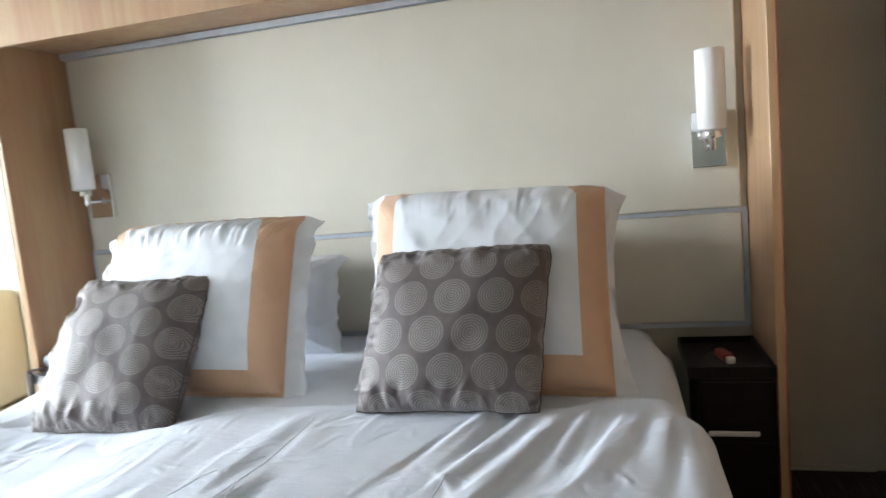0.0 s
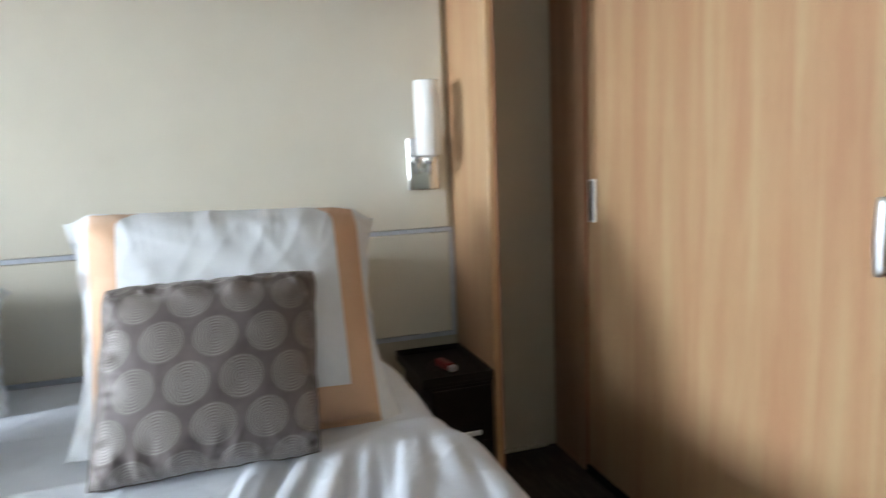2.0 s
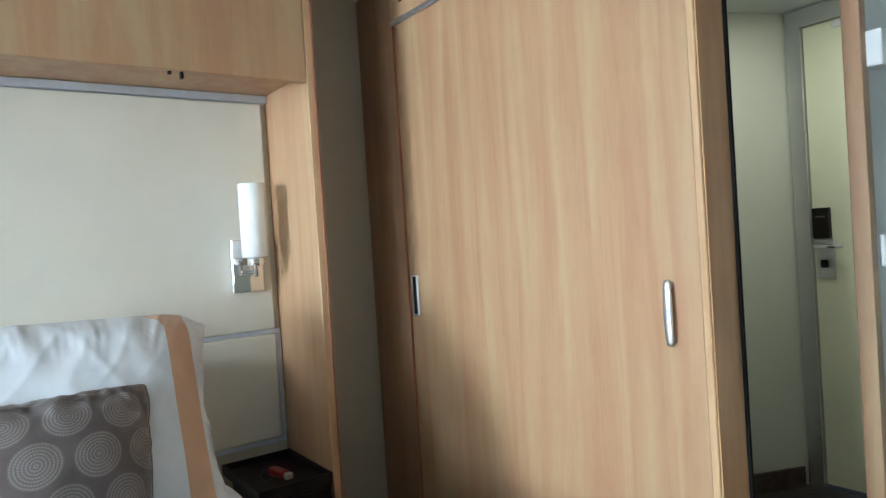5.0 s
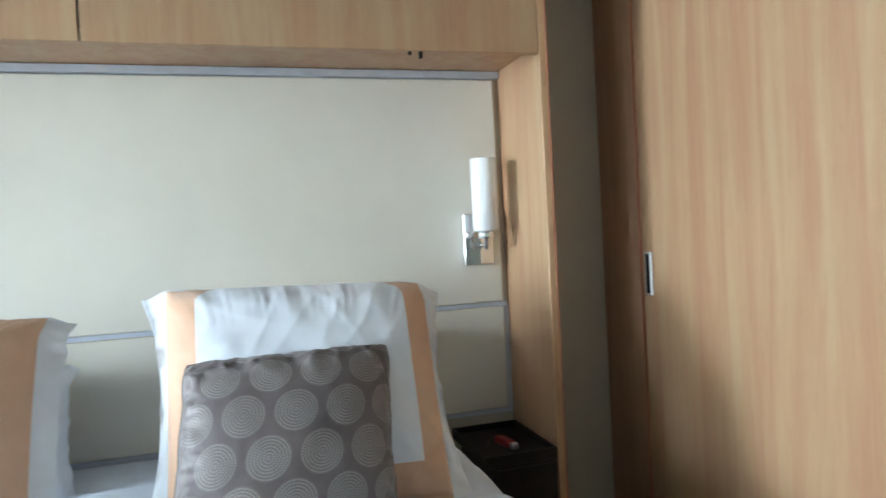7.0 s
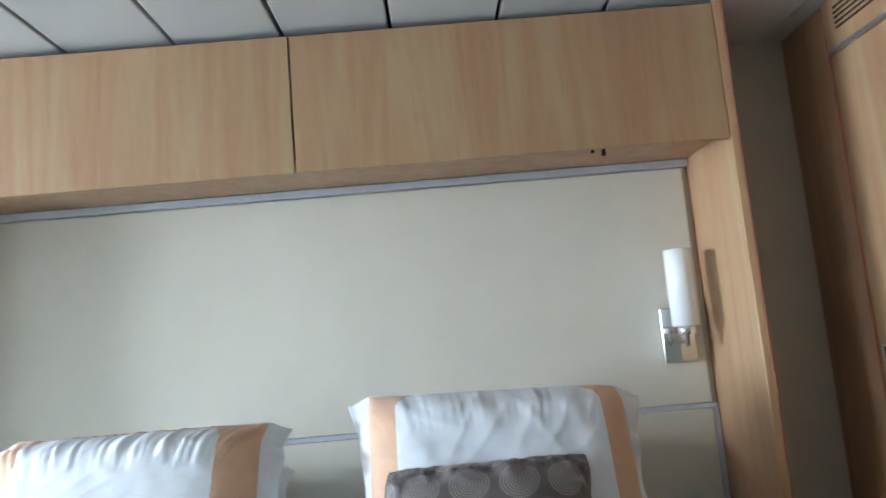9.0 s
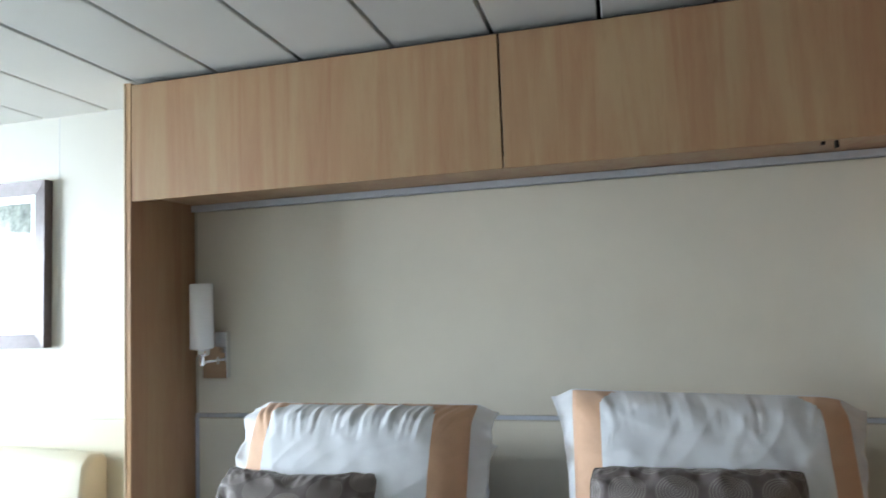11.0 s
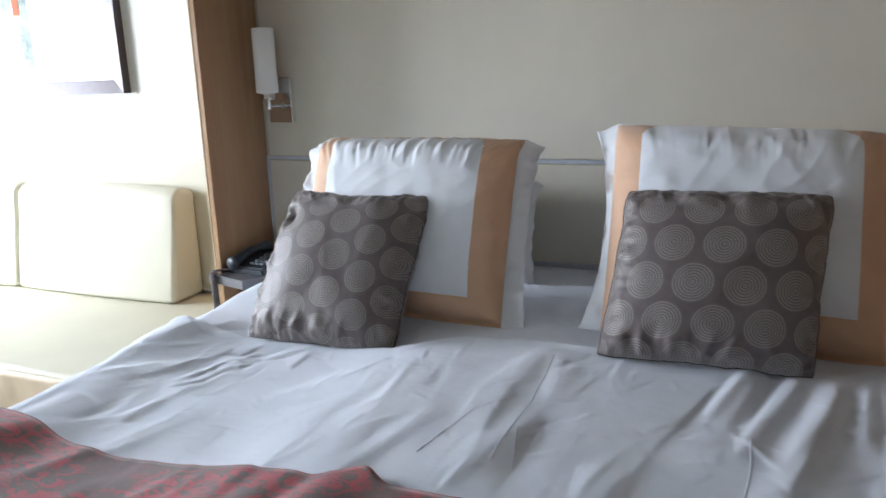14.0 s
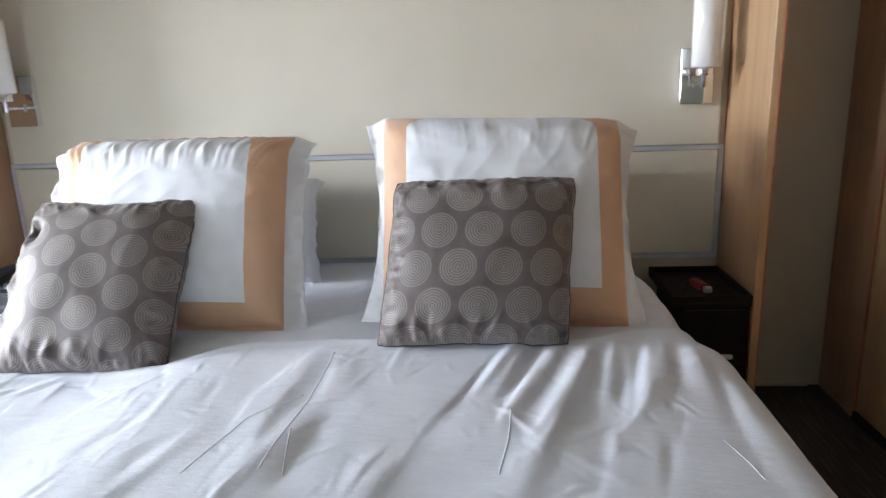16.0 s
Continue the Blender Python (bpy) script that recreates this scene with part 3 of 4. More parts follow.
def fold_field():
    """Height of the duvet's folds: pleats from one top corner, long soft swells, rumples by the window side and fine crinkles."""
    rng = random.Random(29)
    f = np.zeros_like(FGX)
    for i in range(19):
        x = 0.52 + 0.49 * (i + 0.5 * rng.random()) / 19
        slant = 0.34 - 0.42 * (x - 0.55) + rng.uniform(-0.06, 0.06)
        half = rng.uniform(0.16, 0.34)
        top = -0.755 - rng.uniform(0, 0.05)
        amp = rng.uniform(0.005, 0.012) * (1 if i % 3 else -0.8)
        stroke(f, x - math.sin(slant) * half * 0.8, top - math.cos(slant) * half * 0.8, slant, half, rng.uniform(0.014, 0.027), amp, rng.uniform(-0.15, 0.25), rng.uniform(-0.5, 0.5))
    for i in range(64):
        x, y = rng.uniform(-1.0, 1.0), rng.uniform(-2.0, -0.80)
        slant = rng.gauss(0.30, 0.28)
        stroke(f, x, y, slant, rng.uniform(0.12, 0.34), rng.uniform(0.022, 0.055), rng.choice((1, 1, -1)) * rng.uniform(0.0030, 0.0068), rng.uniform(-0.4, 0.4), rng.uniform(-0.6, 0.6))
    for i in range(95):
        x, y = rng.uniform(-1.0, 1.0), rng.uniform(-1.7, -0.78)
        slant = rng.gauss(0.35, 0.45)
        stroke(f, x, y, slant, rng.uniform(0.05, 0.16), rng.uniform(0.008, 0.015), rng.choice((1, 1, -1)) * rng.uniform(0.0012, 0.0032), rng.uniform(-1.5, 1.5), rng.uniform(-0.6, 0.6))
    for i in range(34):
        x, y = rng.uniform(-1.0, -0.52), rng.uniform(-1.38, -0.84)
        slant = rng.gauss(0.75, 0.5)
        stroke(f, x, y, slant, rng.uniform(0.04, 0.12), rng.uniform(0.009, 0.018), rng.choice((1, -1)) * rng.uniform(0.003, 0.0075), rng.uniform(-3, 3), rng.uniform(-0.6, 0.6))
    for i in range(200):
        x, y = rng.uniform(-1.02, 1.02), rng.uniform(-1.5, -0.77)
        slant = rng.gauss(0.3, 0.8)
        stroke(f, x, y, slant, rng.uniform(0.02, 0.06), rng.uniform(0.005, 0.008), rng.choice((1, -1)) * rng.uniform(0.0006, 0.0016), rng.uniform(-4, 4), 0.0)
    return f


FOLDS = fold_field()


def folds(x, y):
    """Fold height at a point, between the nodes of the field, fading out under the turned edge."""
    u = min(559.0, max(0.0, (x - FX0) / FSTEP))
    v = min(539.0, max(0.0, (y - FY0) / FSTEP))
    i, j = int(u), int(v)
    a, b = u - i, v - j
    h = (FOLDS[j, i] * (1 - a) + FOLDS[j, i + 1] * a) * (1 - b) + (FOLDS[j + 1, i] * (1 - a) + FOLDS[j + 1, i + 1] * a) * b
    return smooth01(-0.70, -0.80, y) * (h + 0.010 * n2(x * 2.1, y * 1.9, 11.0) + 0.0008 * n2(x * 16, y * 13, 8.0))


def duvet_edge(x):
    return -0.755 - 0.10 * smooth01(-0.10, -0.32, x) + 0.055 * smooth01(0.70, 0.86, x) + 0.006 * math.sin(9 * x)


def bed_surface(x, y, lift=0.0):
    z = bed_top(x, y) + folds(x, y)
    e = duvet_edge(x)
    z += 0.013 * smooth01(e + 0.010, e - 0.010, y) + 0.006 * math.exp(-((y - e + 0.02) / 0.018) ** 2)
    return z + lift


def draped(y0, y1, ny, lift, x0, x1, drop, round_r=0.07, nx=460, rough=1.0):
    """A cloth over the bed from y0 to y1, falling over both sides to the height drop."""
    bm = bmesh.new()
    rows = []
    side = 26
    for j in range(ny + 1):
        y = y0 + (y1 - y0) * j / ny
        tuck = 0.045 * smooth01(-0.86, -0.70, y) + 0.04 * smooth01(-0.30, 0.0, y)
        a, b = x0 + 0.03 * smooth01(-0.30, 0.0, y), x1 - tuck
        row = []
        for i in range(-side, nx + side + 1):
            if 0 <= i <= nx:
                x = a + round_r + (b - a - 2 * round_r) * i / nx
                row.append(bm.verts.new((x, y, bed_surface(x, y, lift))))
                continue
            s = -1 if i < 0 else 1
            q = (-i if i < 0 else i - nx) / side
            edge = a if s < 0 else b
            xt = edge - s * round_r
            zt = bed_surface(xt, y, lift)
            if q < 0.35:
                th = q / 0.35 * math.pi / 2
                x, z = xt + s * round_r * math.sin(th), zt - round_r * (1 - math.cos(th))
                x += s * 0.004 * n2(y * 6, q * 3, 20)
            else:
                f = (q - 0.35) / 0.65
                z = zt - round_r + (drop - zt + round_r) * f
                x = edge + s * (0.015 * f + 0.022 * f * n2(y * 5.0, f * 1.5, 30.0 + s) + 0.004 * n2(y * 6, q * 3, 20))
            row.append(bm.verts.new((x, y, z)))
        rows.append(row)
    for p, q in zip(rows, rows[1:]):
        for i in range(len(p) - 1):
            bm.faces.new((p[i], p[i + 1], q[i + 1], q[i]))
    bmesh.ops.recalc_face_normals(bm, faces=bm.faces)
    return bm


def thicken(ob, t):
    m = ob.modifiers.new("thickness", "SOLIDIFY")
    m.thickness, m.offset = t, -1
    return ob


bed = thing("bed", (0.045, -1.05, 0), "wide double bed made up with a rumpled white duvet", "bed")
part("base", box(BX0 + 0.06, BX1 - 0.06, -2.0, -0.03, 0.03, 0.24, bevel=0.01), M_BLACKWOOD, bed, "dark bed base")
part("mattress", box(BX0 + 0.03, BX1 - 0.03, -2.02, -0.012, 0.245, 0.42, bevel=0.04, seg=4), M_WHITE, bed, "", True)
part("duvet", draped(-0.008, BYF, 470, 0.0, BX0, BX1, 0.16), M_SHEET, bed, "rumpled white cotton duvet", True)

for line in SEAMS:
    pts = []
    for (ax, ay), (bx, by) in zip(line, line[1:]):
        for i in range(14):
            f = i / 14
            x, y = ax + (bx - ax) * f, ay + (by - ay) * f
            x += 0.004 * n2(y * 9, x, 60)
            pts.append((x, y, bed_surface(x, y, -0.0008)))
    part("crease", cable(pts, 0.0018, 8), M_SHEET, bed, "thin pinched crease in the cotton", True)

rn = bmesh.new()
rows = []
for j in range(61):
    f = j / 60
    row = []
    for i in range(221):
        x = BX0 + 0.02 + (BX1 - BX0 - 0.04) * i / 220
        edge = -1.474 + 0.030 * smooth01(-0.62, -0.95, x) + 0.010 * n2(x * 4, 0, 40) + 0.034 * math.exp(-((x + 0.085) / 0.035) ** 2)
        y = edge + (BYF + 0.01 - edge) * f
        ridge = 0.007 * math.exp(-((x + 0.075 - 0.25 * (y + 1.44)) / 0.045) ** 2) - 0.010 * math.exp(-((x + 0.155 - 0.25 * (y + 1.44)) / 0.03) ** 2)
        row.append(rn.verts.new((x, y, bed_surface(x, y, 0.014) + ridge + 0.004 * n2(x * 9, y * 9, 50))))
    rows.append(row)
for p, q in zip(rows, rows[1:]):
    for i in range(220):
        rn.faces.new((p[i], p[i + 1], q[i + 1], q[i]))
bmesh.ops.recalc_face_normals(rn, faces=rn.faces)
edge_pts = [v.co.copy() + Vector((0, 0.001, -0.003)) for v in rows[0]]
run = thicken(part("bed_runner", rn, M_RUNNER, None, "", True), 0.01)
tagged(run, "dark red leaf-patterned runner across the foot of the bed", "bed runner")
part("hem", cable(edge_pts, 0.003, 6), M_HEM, run, "bright red hem", True)


# ---- pillows and cushions ----
def soft_grid(base, uax, vax, w, h, thick, us, vs, shape, wrinkle, seed):
    """Points of the front and back of a stuffed cover. us, vs run from -1 to 1."""
    uax, vax = Vector(uax).normalized(), Vector(vax).normalized()
    nax = uax.cross(vax).normalized()
    front, back = [], []
    for v in vs:
        fr, br = [], []
        for u in us:
            x, y, d, bend = shape(u, v)
            wr = wrinkle * (0.55 * crease((u + 0.55 * v) * 3.6 + seed, (v - 0.5 * u) * 1.3, seed) + 0.45 * crease((u - 0.7 * v) * 4.3 - seed, (v + 0.6 * u) * 1.5, seed + 2) + n2(u * 3.2 + seed, v * 3.2, seed) + 0.5 * n2(u * 8 + seed, v * 7, seed + 3))
            c = Vector(base) + uax * (x * w / 2) + vax * ((y + 1) * h / 2) + nax * bend
            k = min(1.0, d * 3)
            fr.append(c + nax * (thick / 2 * d + wr * k + 0.0015))
            br.append(c - nax * (thick / 2 * d + 0.6 * wr * k + 0.0015))
        front.append(fr)
        back.append(br)
    return front, back


def sheet_bm(front, back, keep, us, vs, uv=None):
    """Faces of both sides whose middle satisfies keep; the rim is closed."""
    bm = bmesh.new()
    lay = bm.loops.layers.uv.new("UVMap")
    nu, nv = len(us), len(vs)
    cache = {}

    def vert(s, j, i):
        if (s, j, i) not in cache:
            cache[(s, j, i)] = bm.verts.new((front if s == 0 else back)[j][i])
        return cache[(s, j, i)]

    def face(ids):
        f = bm.faces.new([vert(*k) for k in ids])
        if uv:
            for lp, (s, j, i) in zip(f.loops, ids):
                a, b = us[i] * uv[0], vs[j] * uv[1]
                lp[lay].uv = (b + uv[2], a + uv[3]) if uv[4] else (a + uv[2], b + uv[3])

    for j in range(nv - 1):
        for i in range(nu - 1):
            um, vm = (us[i] + us[i + 1]) / 2, (vs[j] + vs[j + 1]) / 2
            for s in (0, 1):
                if keep(s, um, vm):
                    q = [(s, j, i), (s, j, i + 1), (s, j + 1, i + 1), (s, j + 1, i)]
                    face(q if s == 0 else q[::-1])
    for i in range(nu - 1):
        um = (us[i] + us[i + 1]) / 2
        if keep(2, um, -1):
            face([(1, 0, i), (1, 0, i + 1), (0, 0, i + 1), (0, 0, i)])
        if keep(2, um, 1):
            face([(0, nv - 1, i), (0, nv - 1, i + 1), (1, nv - 1, i + 1), (1, nv - 1, i)])
    for j in range(nv - 1):
        vm = (vs[j] + vs[j + 1]) / 2
        if keep(2, -1, vm):
            face([(0, j, 0), (0, j + 1, 0), (1, j + 1, 0), (1, j, 0)])
        if keep(2, 1, vm):
            face([(1, j, nu - 1), (1, j + 1, nu - 1), (0, j + 1, nu - 1), (0, j, nu - 1)])
    return bm


def steps(n, cuts=()):
    """Even steps from -1 to 1 with the cut lines hit exactly."""
    s = sorted(set([-1 + 2 * i / n for i in range(n + 1)]))
    for c in cuts:
        k = min(range(1, n), key=lambda q: abs(s[q] - c))
        s[k] = c
    return s


def pillow(base, uax, vax, w, h, thick, seed, flange=0.058, band=0.082, peach=True, label="", sag=0.03, taper=0.35, top_band=1.0, bt=0.90, gathered=1.0, droop=0.0, low_band=0.075):
    fu, fv, ft = 1 - 2 * flange / w, 1 - 0.024 / h, 0.99
    bu, bv = 1 - 2 * (flange + band) / w, 1 - 2 * (0.012 + low_band) / h
    us, vs = steps(130, (-fu, -bu, bu, fu)), steps(120, (-fv, -bv, bt, ft))

    def shape(u, v):
        a = min(1, abs(u) / fu)
        b = min(1, -v / fv) if v < 0 else min(1, v / ft)
        d = (max(0.0, 1 - a ** 3.2) * max(0.0, 1 - b ** (2.6 if v < 0 else 5.0))) ** 0.5
        # sides drawn in at mid-height, corners standing out
        x = u * (1 - 0.022 * (1 - (v - 0.05) ** 2) * abs(u) ** 2)
        if abs(u) > fu:
            k = taper + (1.05 - taper) * abs(v) ** 2.4
            x = math.copysign(abs(x) - (abs(u) - fu) * (1 - k), u)
        y = v + sag * (abs(u) ** 4 - 0.25) * max(0.0, v) ** 3 * 0.6 - droop * smooth01(0.70, 1.0, u) * max(0.0, v) ** 4
        # gathers fanning down from the top seam, longer towards the corners
        c = max(0.0, abs(u) / fu - 0.55)
        fan = u * (1 + 0.30 * (1 - v)) + math.copysign(c * (1 - v) * 1.4, u)
        near_top = smooth01(0.46, 0.88, v) * (1 - smooth01(0.95, 1.0, v)) * (1 - smooth01(0.97 * fu, fu, abs(u)))
        gather = gathered * near_top * (0.008 * n2(fan * 13 + seed, v * 1.2, seed) + 0.009 * crease(fan * 15 + seed, v * 0.9, seed + 5) + 0.005 * n2(fan * 27, v * 1.8 + seed, seed + 8))
        wing = smooth01(fu * 0.97, 1, abs(u))
        y -= 0.075 * wing * smooth01(0.55, 1.0, v)
        ruffle = (0.026 * n2(u * 4 + seed, v * 4, seed + 9) + 0.010 * n2(u * 6 + seed, v * 10, seed + 12)) * wing + 0.006 * n2(u * 7, v * 5 + seed, 2) * smooth01(fv * 0.97, 1, -v)
        bend = gather + ruffle - 0.05 * smooth01(0.65, 1.0, v) ** 2 - 0.015 * wing
        return x, y, d, bend

    fr, bk = soft_grid(base, uax, vax, w, h, thick, us, vs, shape, 0.0036, seed)
    p = thing("pillow", base, label, "pillow", "pillows on the bed")

    def in_band(u, v):
        if v > ft or abs(u) > fu or v < -fv - 0.3:
            return False
        if abs(u) > bu - 0.09 * smooth01(0.78, 1.0, v) or v < -bv:
            return True
        return v > bt and u < top_band

    if peach:
        part("cover", sheet_bm(fr, bk, lambda s, u, v: s != 0 or not in_band(u, v), us, vs), M_WHITE, p, "", True)
        part("band", sheet_bm(fr, bk, lambda s, u, v: s == 0 and in_band(u, v), us, vs), M_PEACH, p, "peach sateen border band", True)
    else:
        part("cover", sheet_bm(fr, bk, lambda s, u, v: True, us, vs), M_WHITE, p, "", True)
    return p


def cushion(base, uax, vax, w, h, thick, seed, uvo, label, sag=0.0, pinch=0.05, ear=0.0, turned=False):
    us, vs = steps(96), steps(96)

    def shape(u, v):
        d = (max(0.0, 1 - abs(u) ** 2.5) * max(0.0, 1 - abs(v) ** 2.5)) ** 0.5
        soft = 1 - (0.095 if v > 0 else 0.070) * abs(u * v) ** 3
        x = u * (1 - pinch * (1 - v * v) * u * u) * soft
        y = v * (1 - pinch * (1 - u * u) * v * v) * soft
        x += (0.020 * n2(v * 3.1 + seed, u, seed) + 0.009 * n2(v * 10 + seed, u, seed + 2)) * abs(u) ** 3
        y += (0.018 * n2(u * 3.7 + seed, v, seed + 4) + 0.011 * n2(u * 11 + seed, v, seed + 8)) * abs(v) ** 3 - sag * (1 - u * u) * smooth01(0.2, 1, v)
        top = math.exp(-((v - 0.82) / 0.10) ** 2) * (1 - u ** 6)
        low = math.exp(-((v + 0.80) / 0.13) ** 2) * (1 - u ** 6)
        gather = top * (0.020 * n2(u * 3.6 + 1.4 * v + seed, v * 1.8, seed + 6) + 0.008 * crease(u * 4.0 + 1.6 * v + seed, v * 2.0, seed + 9) - 0.006) + low * (0.016 * n2(u * 5.5 + seed, v * 1.5, seed + 7) + 0.007 * crease(u * 4.6 - 1.2 * v + seed, v * 1.8, seed + 15))
        side = math.exp(-((abs(u) - 0.86) / 0.08) ** 2) * (1 - v ** 6)
        gather += side * (0.016 * n2(v * 6 + seed, u, seed + 11) + 0.006 * crease(v * 4.8 + u + seed, u * 1.8, seed + 17))
        rim = max(abs(u), abs(v))
        gather += 0.0085 * smooth01(0.78, 0.93, rim) * (1 - smooth01(0.96, 1.0, rim)) * n2(u * 16 + seed, v * 16, seed + 13)
        gather -= ear * math.exp(-((u + 0.80) ** 2 + (v - 0.52) ** 2) / 0.016)
        return x, y, d, gather + 0.008 * n2(u * 1.5 + seed, v * 1.5, seed) + 0.003 * n2(u * 3.4, v * 3.0 + seed, seed + 3)

    fr, bk = soft_grid(base, uax, vax, w, h, thick, us, vs, shape, 0.0010, seed)
    c = thing("cushion", base, label, "cushion", "taupe cushions")
    part("cover", sheet_bm(fr, bk, lambda s, u, v: True, us, vs, (w / 2, h / 2, uvo[0], uvo[1], turned)), M_CUSHION, c, "", True)
    rim = [fr[0][i] for i in range(0, 97, 2)] + [fr[j][96] for j in range(2, 97, 2)] + [fr[96][i] for i in range(94, -1, -2)] + [fr[j][0] for j in range(94, -1, -2)]
    part("piping", cable(rim, 0.0022, 6), M_PIPING, c, "dark corded piping", True)
    return c


pillow((0.52, -0.22, 0.495), (1, 0.02, 0), (0.0, 0.25, 1), 0.60, 0.38, 0.18, 4.0, flange=0.012, peach=False, label="white cotton pillow leaning against the headboard")
pillow((-0.446, -0.24, 0.495), (1, -0.03, 0), (0.0, 0.25, 1), 0.74, 0.355, 0.18, 6.0, flange=0.012, peach=False, label="white cotton pillow leaning against the headboard")
pillow((0.516, -0.654, 0.507), (1, 0.0, -0.03), (0.0, 0.19, 0.50), 0.752, 0.570, 0.19, 1.0, flange=0.056, band=0.072, top_band=-0.55, bt=0.95, gathered=0.4, droop=0.05, low_band=0.085, label="white pillow with a peach border leaning against another pillow")
pillow((-0.400, -0.650, 0.498), (1, -0.05, 0), (0.0, 0.205, 0.48), 0.776, 0.556, 0.19, 2.0, flange=0.056, band=0.086, taper=0.95, bt=0.93, low_band=0.060, label="white pillow with a peach border slightly turned")
cushion((0.437, -0.812, 0.500), (0.457, 0.006, 0.0), (0.036, 0.180, 0.360), 0.486, 0.446, 0.20, 1.0, (0.0435, -0.0115), "square taupe satin cushion embroidered with stitched discs", 0.0, 0.085)
cushion((-0.540, -0.862, 0.440), (0.446, 0.004, -0.006), (0.034, 0.254, 0.396), 0.478, 0.508, 0.20, 5.0, (0.0435, 0.0195), "square taupe satin cushion leaning askew on its pillow", 0.05, 0.10, 0.05, True)

# ---- bedside tables ----
nr = thing("nightstand", (1.15, -0.17, 0), "black lacquered bedside table with a rimmed top", "nightstand")
part("body", box(1.06, 1.262, -0.325, -0.002, 0.0, 0.435, bevel=0.002), M_BLACKWOOD, nr)
part("top", box(1.030, 1.263, -0.334, -0.001, 0.436, 0.450, bevel=0.002), M_BLACKWOOD, nr)
part("rim", boxes((1.030, 1.263, -0.334, -0.326, 0.4505, 0.470), (1.030, 1.038, -0.3255, -0.001, 0.4505, 0.470), (1.255, 1.263, -0.3255, -0.001, 0.4505, 0.470), (1.0385, 1.2545, -0.009, -0.001, 0.4505, 0.470)), M_BLACKWOOD, nr)
part("drawer_front", box(1.064, 1.258, -0.3325, -0.3255, 0.245, 0.425, bevel=0.002), M_BLACKWOOD, nr)
part("drawer_handle", box(1.08, 1.215, -0.3415, -0.333, 0.268, 0.282, bevel=0.002), M_WHITEPL, nr, "pale bar handle")

lt = thing("folding_knife", (1.16, -0.19, 0.455), "small red folding tool with black cord on the bedside table", "pocket tool")
TM = Matrix.Translation((1.150, -0.20, 0.4505)) @ Matrix.Rotation(0.22, 4, "Z")
bm = box(-0.0145, 0.0145, -0.03, 0.05, 0, 0.024, bevel=0.007, seg=3)
bm.transform(TM)
part("handle", bm, M_RED, lt)
bm = box(-0.0125, 0.0125, -0.052, -0.0305, 0.001, 0.021, bevel=0.006, seg=2)
bm.transform(TM)
part("end_cap", bm, M_STEEL, lt, "steel end cap")
part("cord", cable([(1.145 - 0.05 * math.sin(i * 0.35), -0.16 + 0.05 * math.cos(i * 0.5), 0.4525) for i in range(12)], 0.002), M_PIPING, lt)

nl = thing("nightstand", (-1.12, -0.2, 0), "grey-edged bedside shelf holding a telephone", "nightstand")
sh = [(-1.263, -0.002), (-1.263, -0.339), (-1.312, -0.340), (-1.312, -0.352), (-1.12, -0.405), (-1.045, -0.285), (-1.035, -0.002)]
part("shelf", prism(sh, 0.442, 0.476), M_GREYSHELF, nl)
part("support", box(-1.262, -1.10, -0.22, -0.002, 0.0, 0.440, bevel=0.002), M_BLACKWOOD, nl)

ph = thing("telephone", (-1.13, -0.2, 0.453), "slate grey desk telephone with a coiled cord", "telephone")
bm = bmesh.new()
pts = [(-0.095, 0.0), (0.095, 0.0), (0.095, 0.05), (-0.095, 0.028)]
a = [bm.verts.new((-0.085, y, z)) for y, z in pts]
b = [bm.verts.new((0.085, y, z)) for y, z in pts]
bm.faces.new(a)
bm.faces.new(b[::-1])
for i in range(4):
    bm.faces.new((a[i], b[i], b[(i + 1) % 4], a[(i + 1) % 4]))
bmesh.ops.recalc_face_normals(bm, faces=bm.faces)
bmesh.ops.bevel(bm, geom=list(bm.edges), offset=0.007, segments=2, affect="EDGES")
PM = Matrix.Translation((-1.155, -0.235, 0.4765)) @ Matrix.Rotation(radians(-4), 4, "Z")
bm.transform(PM)
part("phone_body", bm, M_PHONE, ph)
bm = bmesh.new()
prev = None
for i in range(17):
    f = i / 16
    y = -0.105 + 0.21 * f
    lift = 0.040 + 0.016 * math.sin(math.pi * f) + 0.022 * f
    t = 0.014 + 0.012 * (abs(2 * f - 1) ** 4)
    hw = 0.02 + 0.006 * (abs(2 * f - 1) ** 3)
    ring = [bm.verts.new((-0.05 + hw * math.cos(q * math.pi / 4), y, lift + t * math.sin(q * math.pi / 4))) for q in range(8)]
    if prev:
        for q in range(8):
            bm.faces.new((prev[q], prev[(q + 1) % 8], ring[(q + 1) % 8], ring[q]))
    else:
        bm.faces.new(ring[::-1])
    prev = ring
bm.faces.new(prev)
bmesh.ops.recalc_face_normals(bm, faces=bm.faces)
bm.transform(PM)
part("handset", bm, M_PHONE, ph, "dark slate handset", True)
for i in range(4):
    for j in range(3):
        bm = box(0.005 + 0.022 * j, 0.021 + 0.022 * j, -0.07 + 0.028 * i, -0.054 + 0.028 * i, 0.034 + 0.004 * i, 0.043 + 0.004 * i, bevel=0.002)
        bm.transform(PM)
        part("key", bm, M_PHONEHI, ph)
coil = []
for i in range(260):
    f = i / 259
    c = Vector((-1.225 - 0.045 * math.sin(min(1, f * 3) * math.pi / 2), -0.31 - 0.065 * math.sin(min(1, f * 2.6) * math.pi / 2), 0.492 - 0.26 * max(0.0, f - 0.30)))
    coil.append(c + Vector((0.010 * math.cos(i * 0.9), 0.010 * math.sin(i * 0.9), 0)))
part("coiled_cord", cable(coil, 0.0028, 6), M_PIPING, ph, "black coiled cord", True)
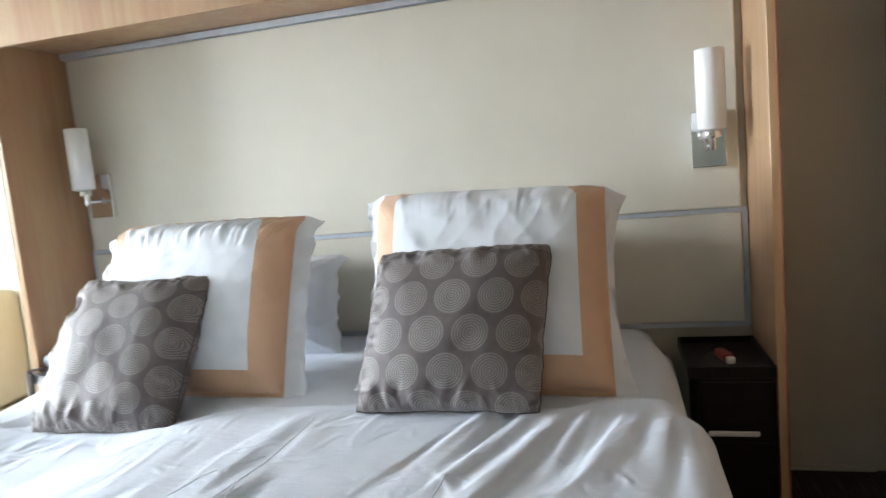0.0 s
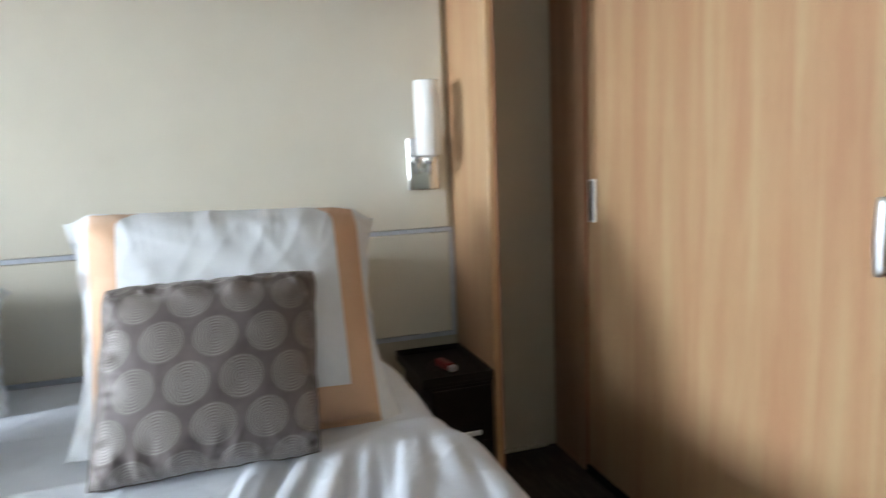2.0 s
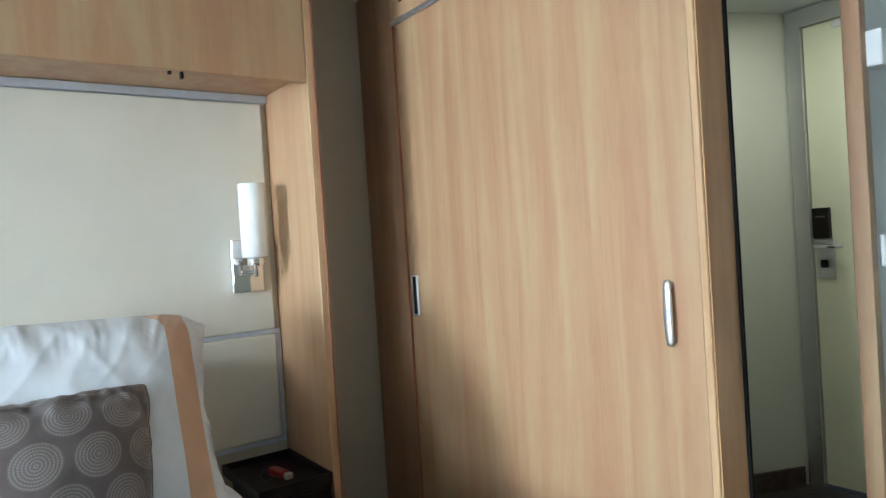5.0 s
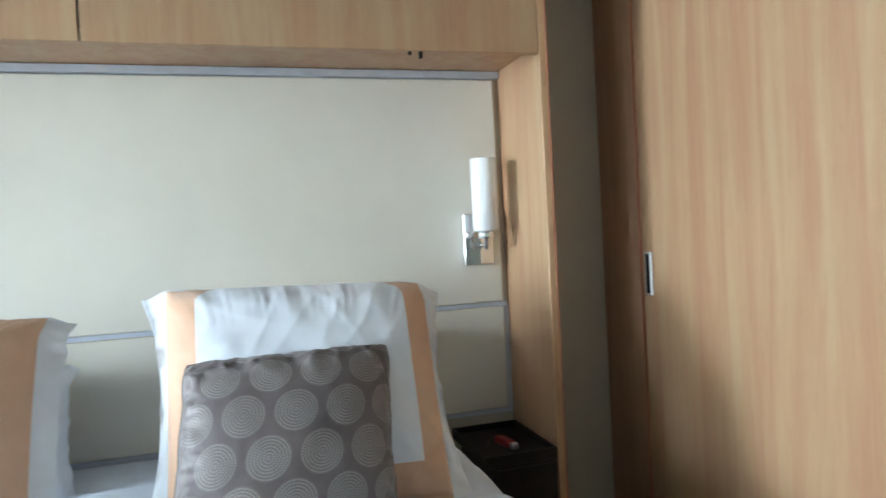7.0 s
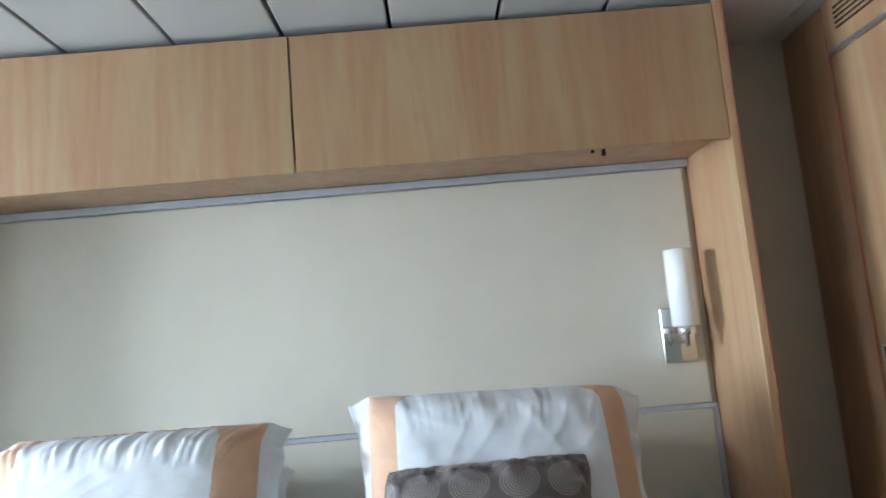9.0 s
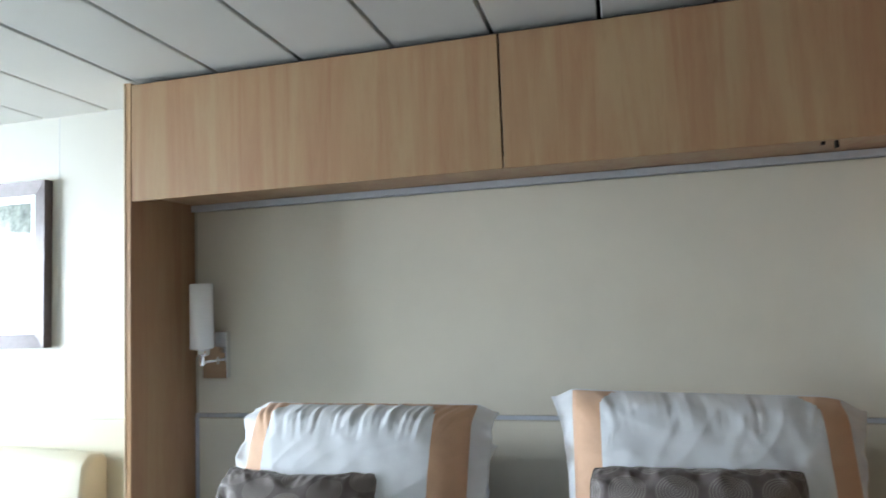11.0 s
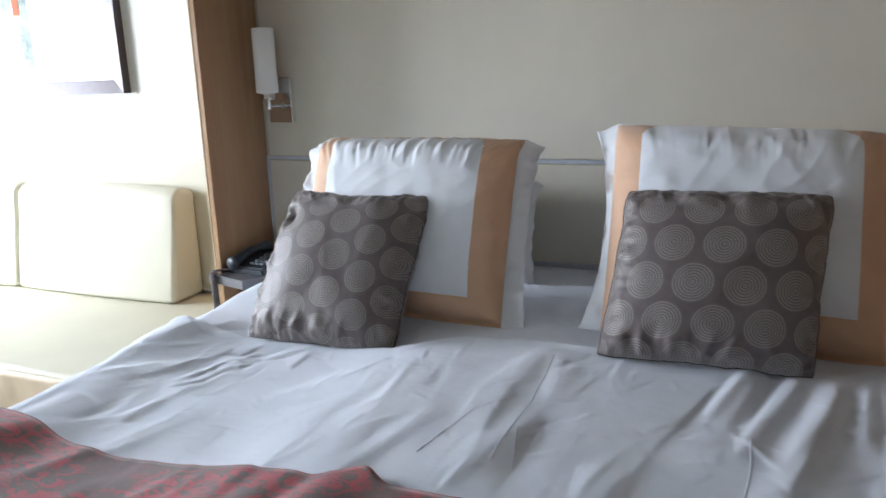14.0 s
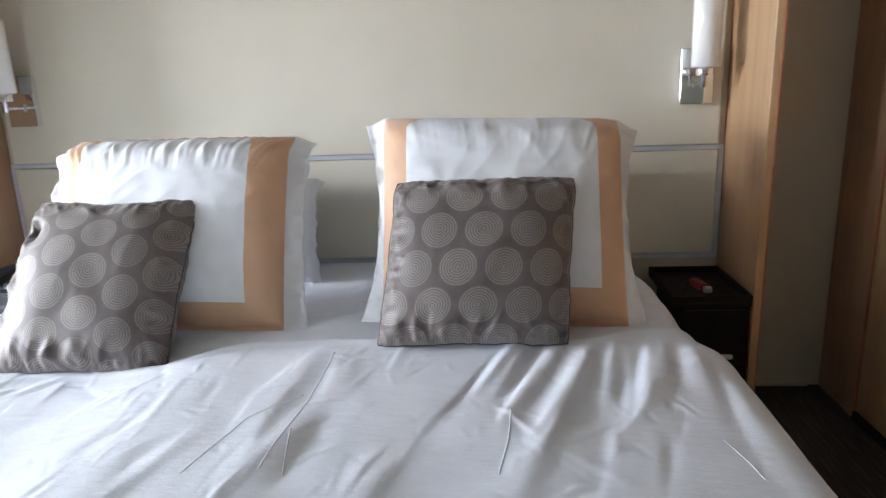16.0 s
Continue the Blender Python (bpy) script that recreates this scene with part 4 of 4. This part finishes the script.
bb = thing("leather_box", (-1.13, -0.06, 0.453), "dark blue leather box at the back of the bedside shelf", "box")
part("case", box(-1.20, -1.065, -0.085, -0.012, 0.4765, 0.521, bevel=0.004, seg=2), M_BLUEBOX, bb)

# ---- sofa ----
so = thing("sofa", (-2.3, -0.5, 0), "cream leather sofa with wedge back cushions", "sofa")
part("base", box(XW + 0.03, -1.31, -0.90, -0.075, 0.0, 0.14, bevel=0.004), M_BLACKWOOD, so, "dark plinth")
part("seat", box(XW + 0.02, -1.10, -0.950, -0.075, 0.142, 0.300, bevel=0.03, seg=4), M_CREAM, so, "cream leather seat", True)
skirt = bmesh.new()
rows = []
for j in range(13):
    z = 0.01 + 0.278 * j / 12
    rows.append([skirt.verts.new((XW + 0.02 + 2.28 * i / 300, -0.957 - 0.010 * math.sin(math.pi * j / 12) - 0.006 * crease((XW + 2.28 * i / 300 + 0.5 * z) * 9.0, z * 3.0, 70.0) * smooth01(0, 3, 12 - j), z)) for i in range(301)])
for p, q in zip(rows, rows[1:]):
    for i in range(300):
        skirt.faces.new((p[i], p[i + 1], q[i + 1], q[i]))
bmesh.ops.recalc_face_normals(skirt, faces=skirt.faces)
thicken(part("front_skirt", skirt, M_CREAMSIDE, so, "creased tan leather front", True), 0.006)
part("back_panel", box(XW + 0.02, -1.296, -0.085, -0.0615, 0.305, 0.88, bevel=0.008, seg=2), M_CREAM, so, "low cream back panel")


def back_cushion(x0, x1):
    prof = [(-0.092, 0.302), (-0.285, 0.302), (-0.262, 0.45), (-0.235, 0.60), (-0.215, 0.735), (-0.192, 0.762), (-0.165, 0.772), (-0.11, 0.762), (-0.092, 0.74)]
    bm = bmesh.new()
    n = 24
    rings = []
    for i in range(n + 1):
        f = i / n
        e = min(f, 1 - f) * (x1 - x0)
        r = smooth01(0, 0.03, e)
        crown = 0.012 * math.sin(math.pi * f)
        cy, cz = -0.17, 0.50
        sc = 0.975 + 0.025 * r
        rings.append([bm.verts.new((x0 + (x1 - x0) * f, cy + (y - cy) * sc - (crown if y < -0.15 else 0), max(0.302, cz + (z - cz) * sc + (crown if z > 0.6 else 0)))) for y, z in prof])
    for p, q in zip(rings, rings[1:]):
        for k in range(len(prof)):
            bm.faces.new((p[k], p[(k + 1) % len(prof)], q[(k + 1) % len(prof)], q[k]))
    bm.faces.new(rings[0])
    bm.faces.new(rings[-1][::-1])
    bmesh.ops.recalc_face_normals(bm, faces=bm.faces)
    return bm


for a, b in ((-2.462, -1.565), (-3.36, -2.467)):
    bc = part("back_cushion", back_cushion(a, b), M_CREAM, so, "wedge-shaped cream leather back cushion", True)
    bv = bc.modifiers.new("rounded_edges", "BEVEL")
    bv.width, bv.segments, bv.limit_method, bv.angle_limit, bv.harden_normals = 0.02, 4, "ANGLE", radians(50), True

# ---- picture ----
pc = thing("framed_picture", (-2.43, -0.08, 1.5), "grey and red abstract picture in a dark bronze frame", "picture")
PX0, PX1, PZ0, PZ1 = -2.95, -1.872, 1.155, 1.828
y0 = -0.0605


def frame_ring(o, i, yo, yi, yb):
    """A mitred frame between the outer and inner rectangle; yo, yi are the fronts, yb the back."""
    bm = bmesh.new()

    def loop(r, y):
        return [bm.verts.new((r[a], y, r[b])) for a, b in ((0, 2), (1, 2), (1, 3), (0, 3))]

    L = [loop(o, yb), loop(o, yo), loop(i, yi), loop(i, yb)]
    for p, q in zip(L, L[1:] + L[:1]):
        for k in range(4):
            bm.faces.new((p[k], p[(k + 1) % 4], q[(k + 1) % 4], q[k]))
    bmesh.ops.recalc_face_normals(bm, faces=bm.faces)
    return bm


part("frame", frame_ring((PX0, PX1, PZ0, PZ1), (PX0 + 0.065, PX1 - 0.065, PZ0 + 0.055, PZ1 - 0.055), y0 - 0.04, y0 - 0.022, y0), M_FRAME, pc)
part("mat_border", frame_ring((PX0 + 0.066, PX1 - 0.066, PZ0 + 0.056, PZ1 - 0.056), (PX0 + 0.095, PX1 - 0.095, PZ0 + 0.085, PZ1 - 0.085), y0 - 0.021, y0 - 0.013, y0), M_SILVER, pc)
ar = bmesh.new()
pts = []
for r in (0.102, 0.064):
    row = [(-2.545 + r, 1.50)] + [(-2.545 + r * math.cos(q), 1.585 + r * math.sin(q)) for q in (math.pi * i / 20 for i in range(21))] + [(-2.545 - r, 1.50)]
    pts.append([(ar.verts.new((x, y0 - 0.0115, z)), ar.verts.new((x, y0 - 0.0100, z))) for x, z in row])
for (a, b), (c, e) in zip(zip(pts[0], pts[0][1:]), zip(pts[1], pts[1][1:])):
    ar.faces.new((a[0], b[0], e[0], c[0]))
    ar.faces.new((a[0], a[1], b[1], b[0]))
    ar.faces.new((c[0], e[0], e[1], c[1]))
bmesh.ops.recalc_face_normals(ar, faces=ar.faces)
part("red_arch", ar, M_ARTRED, pc, "red painted arch")
part("print", box(PX0 + 0.096, PX1 - 0.096, y0 - 0.010, y0 - 0.001, PZ0 + 0.086, PZ1 - 0.086), M_ART, pc, "grey abstract print under glossy glass")
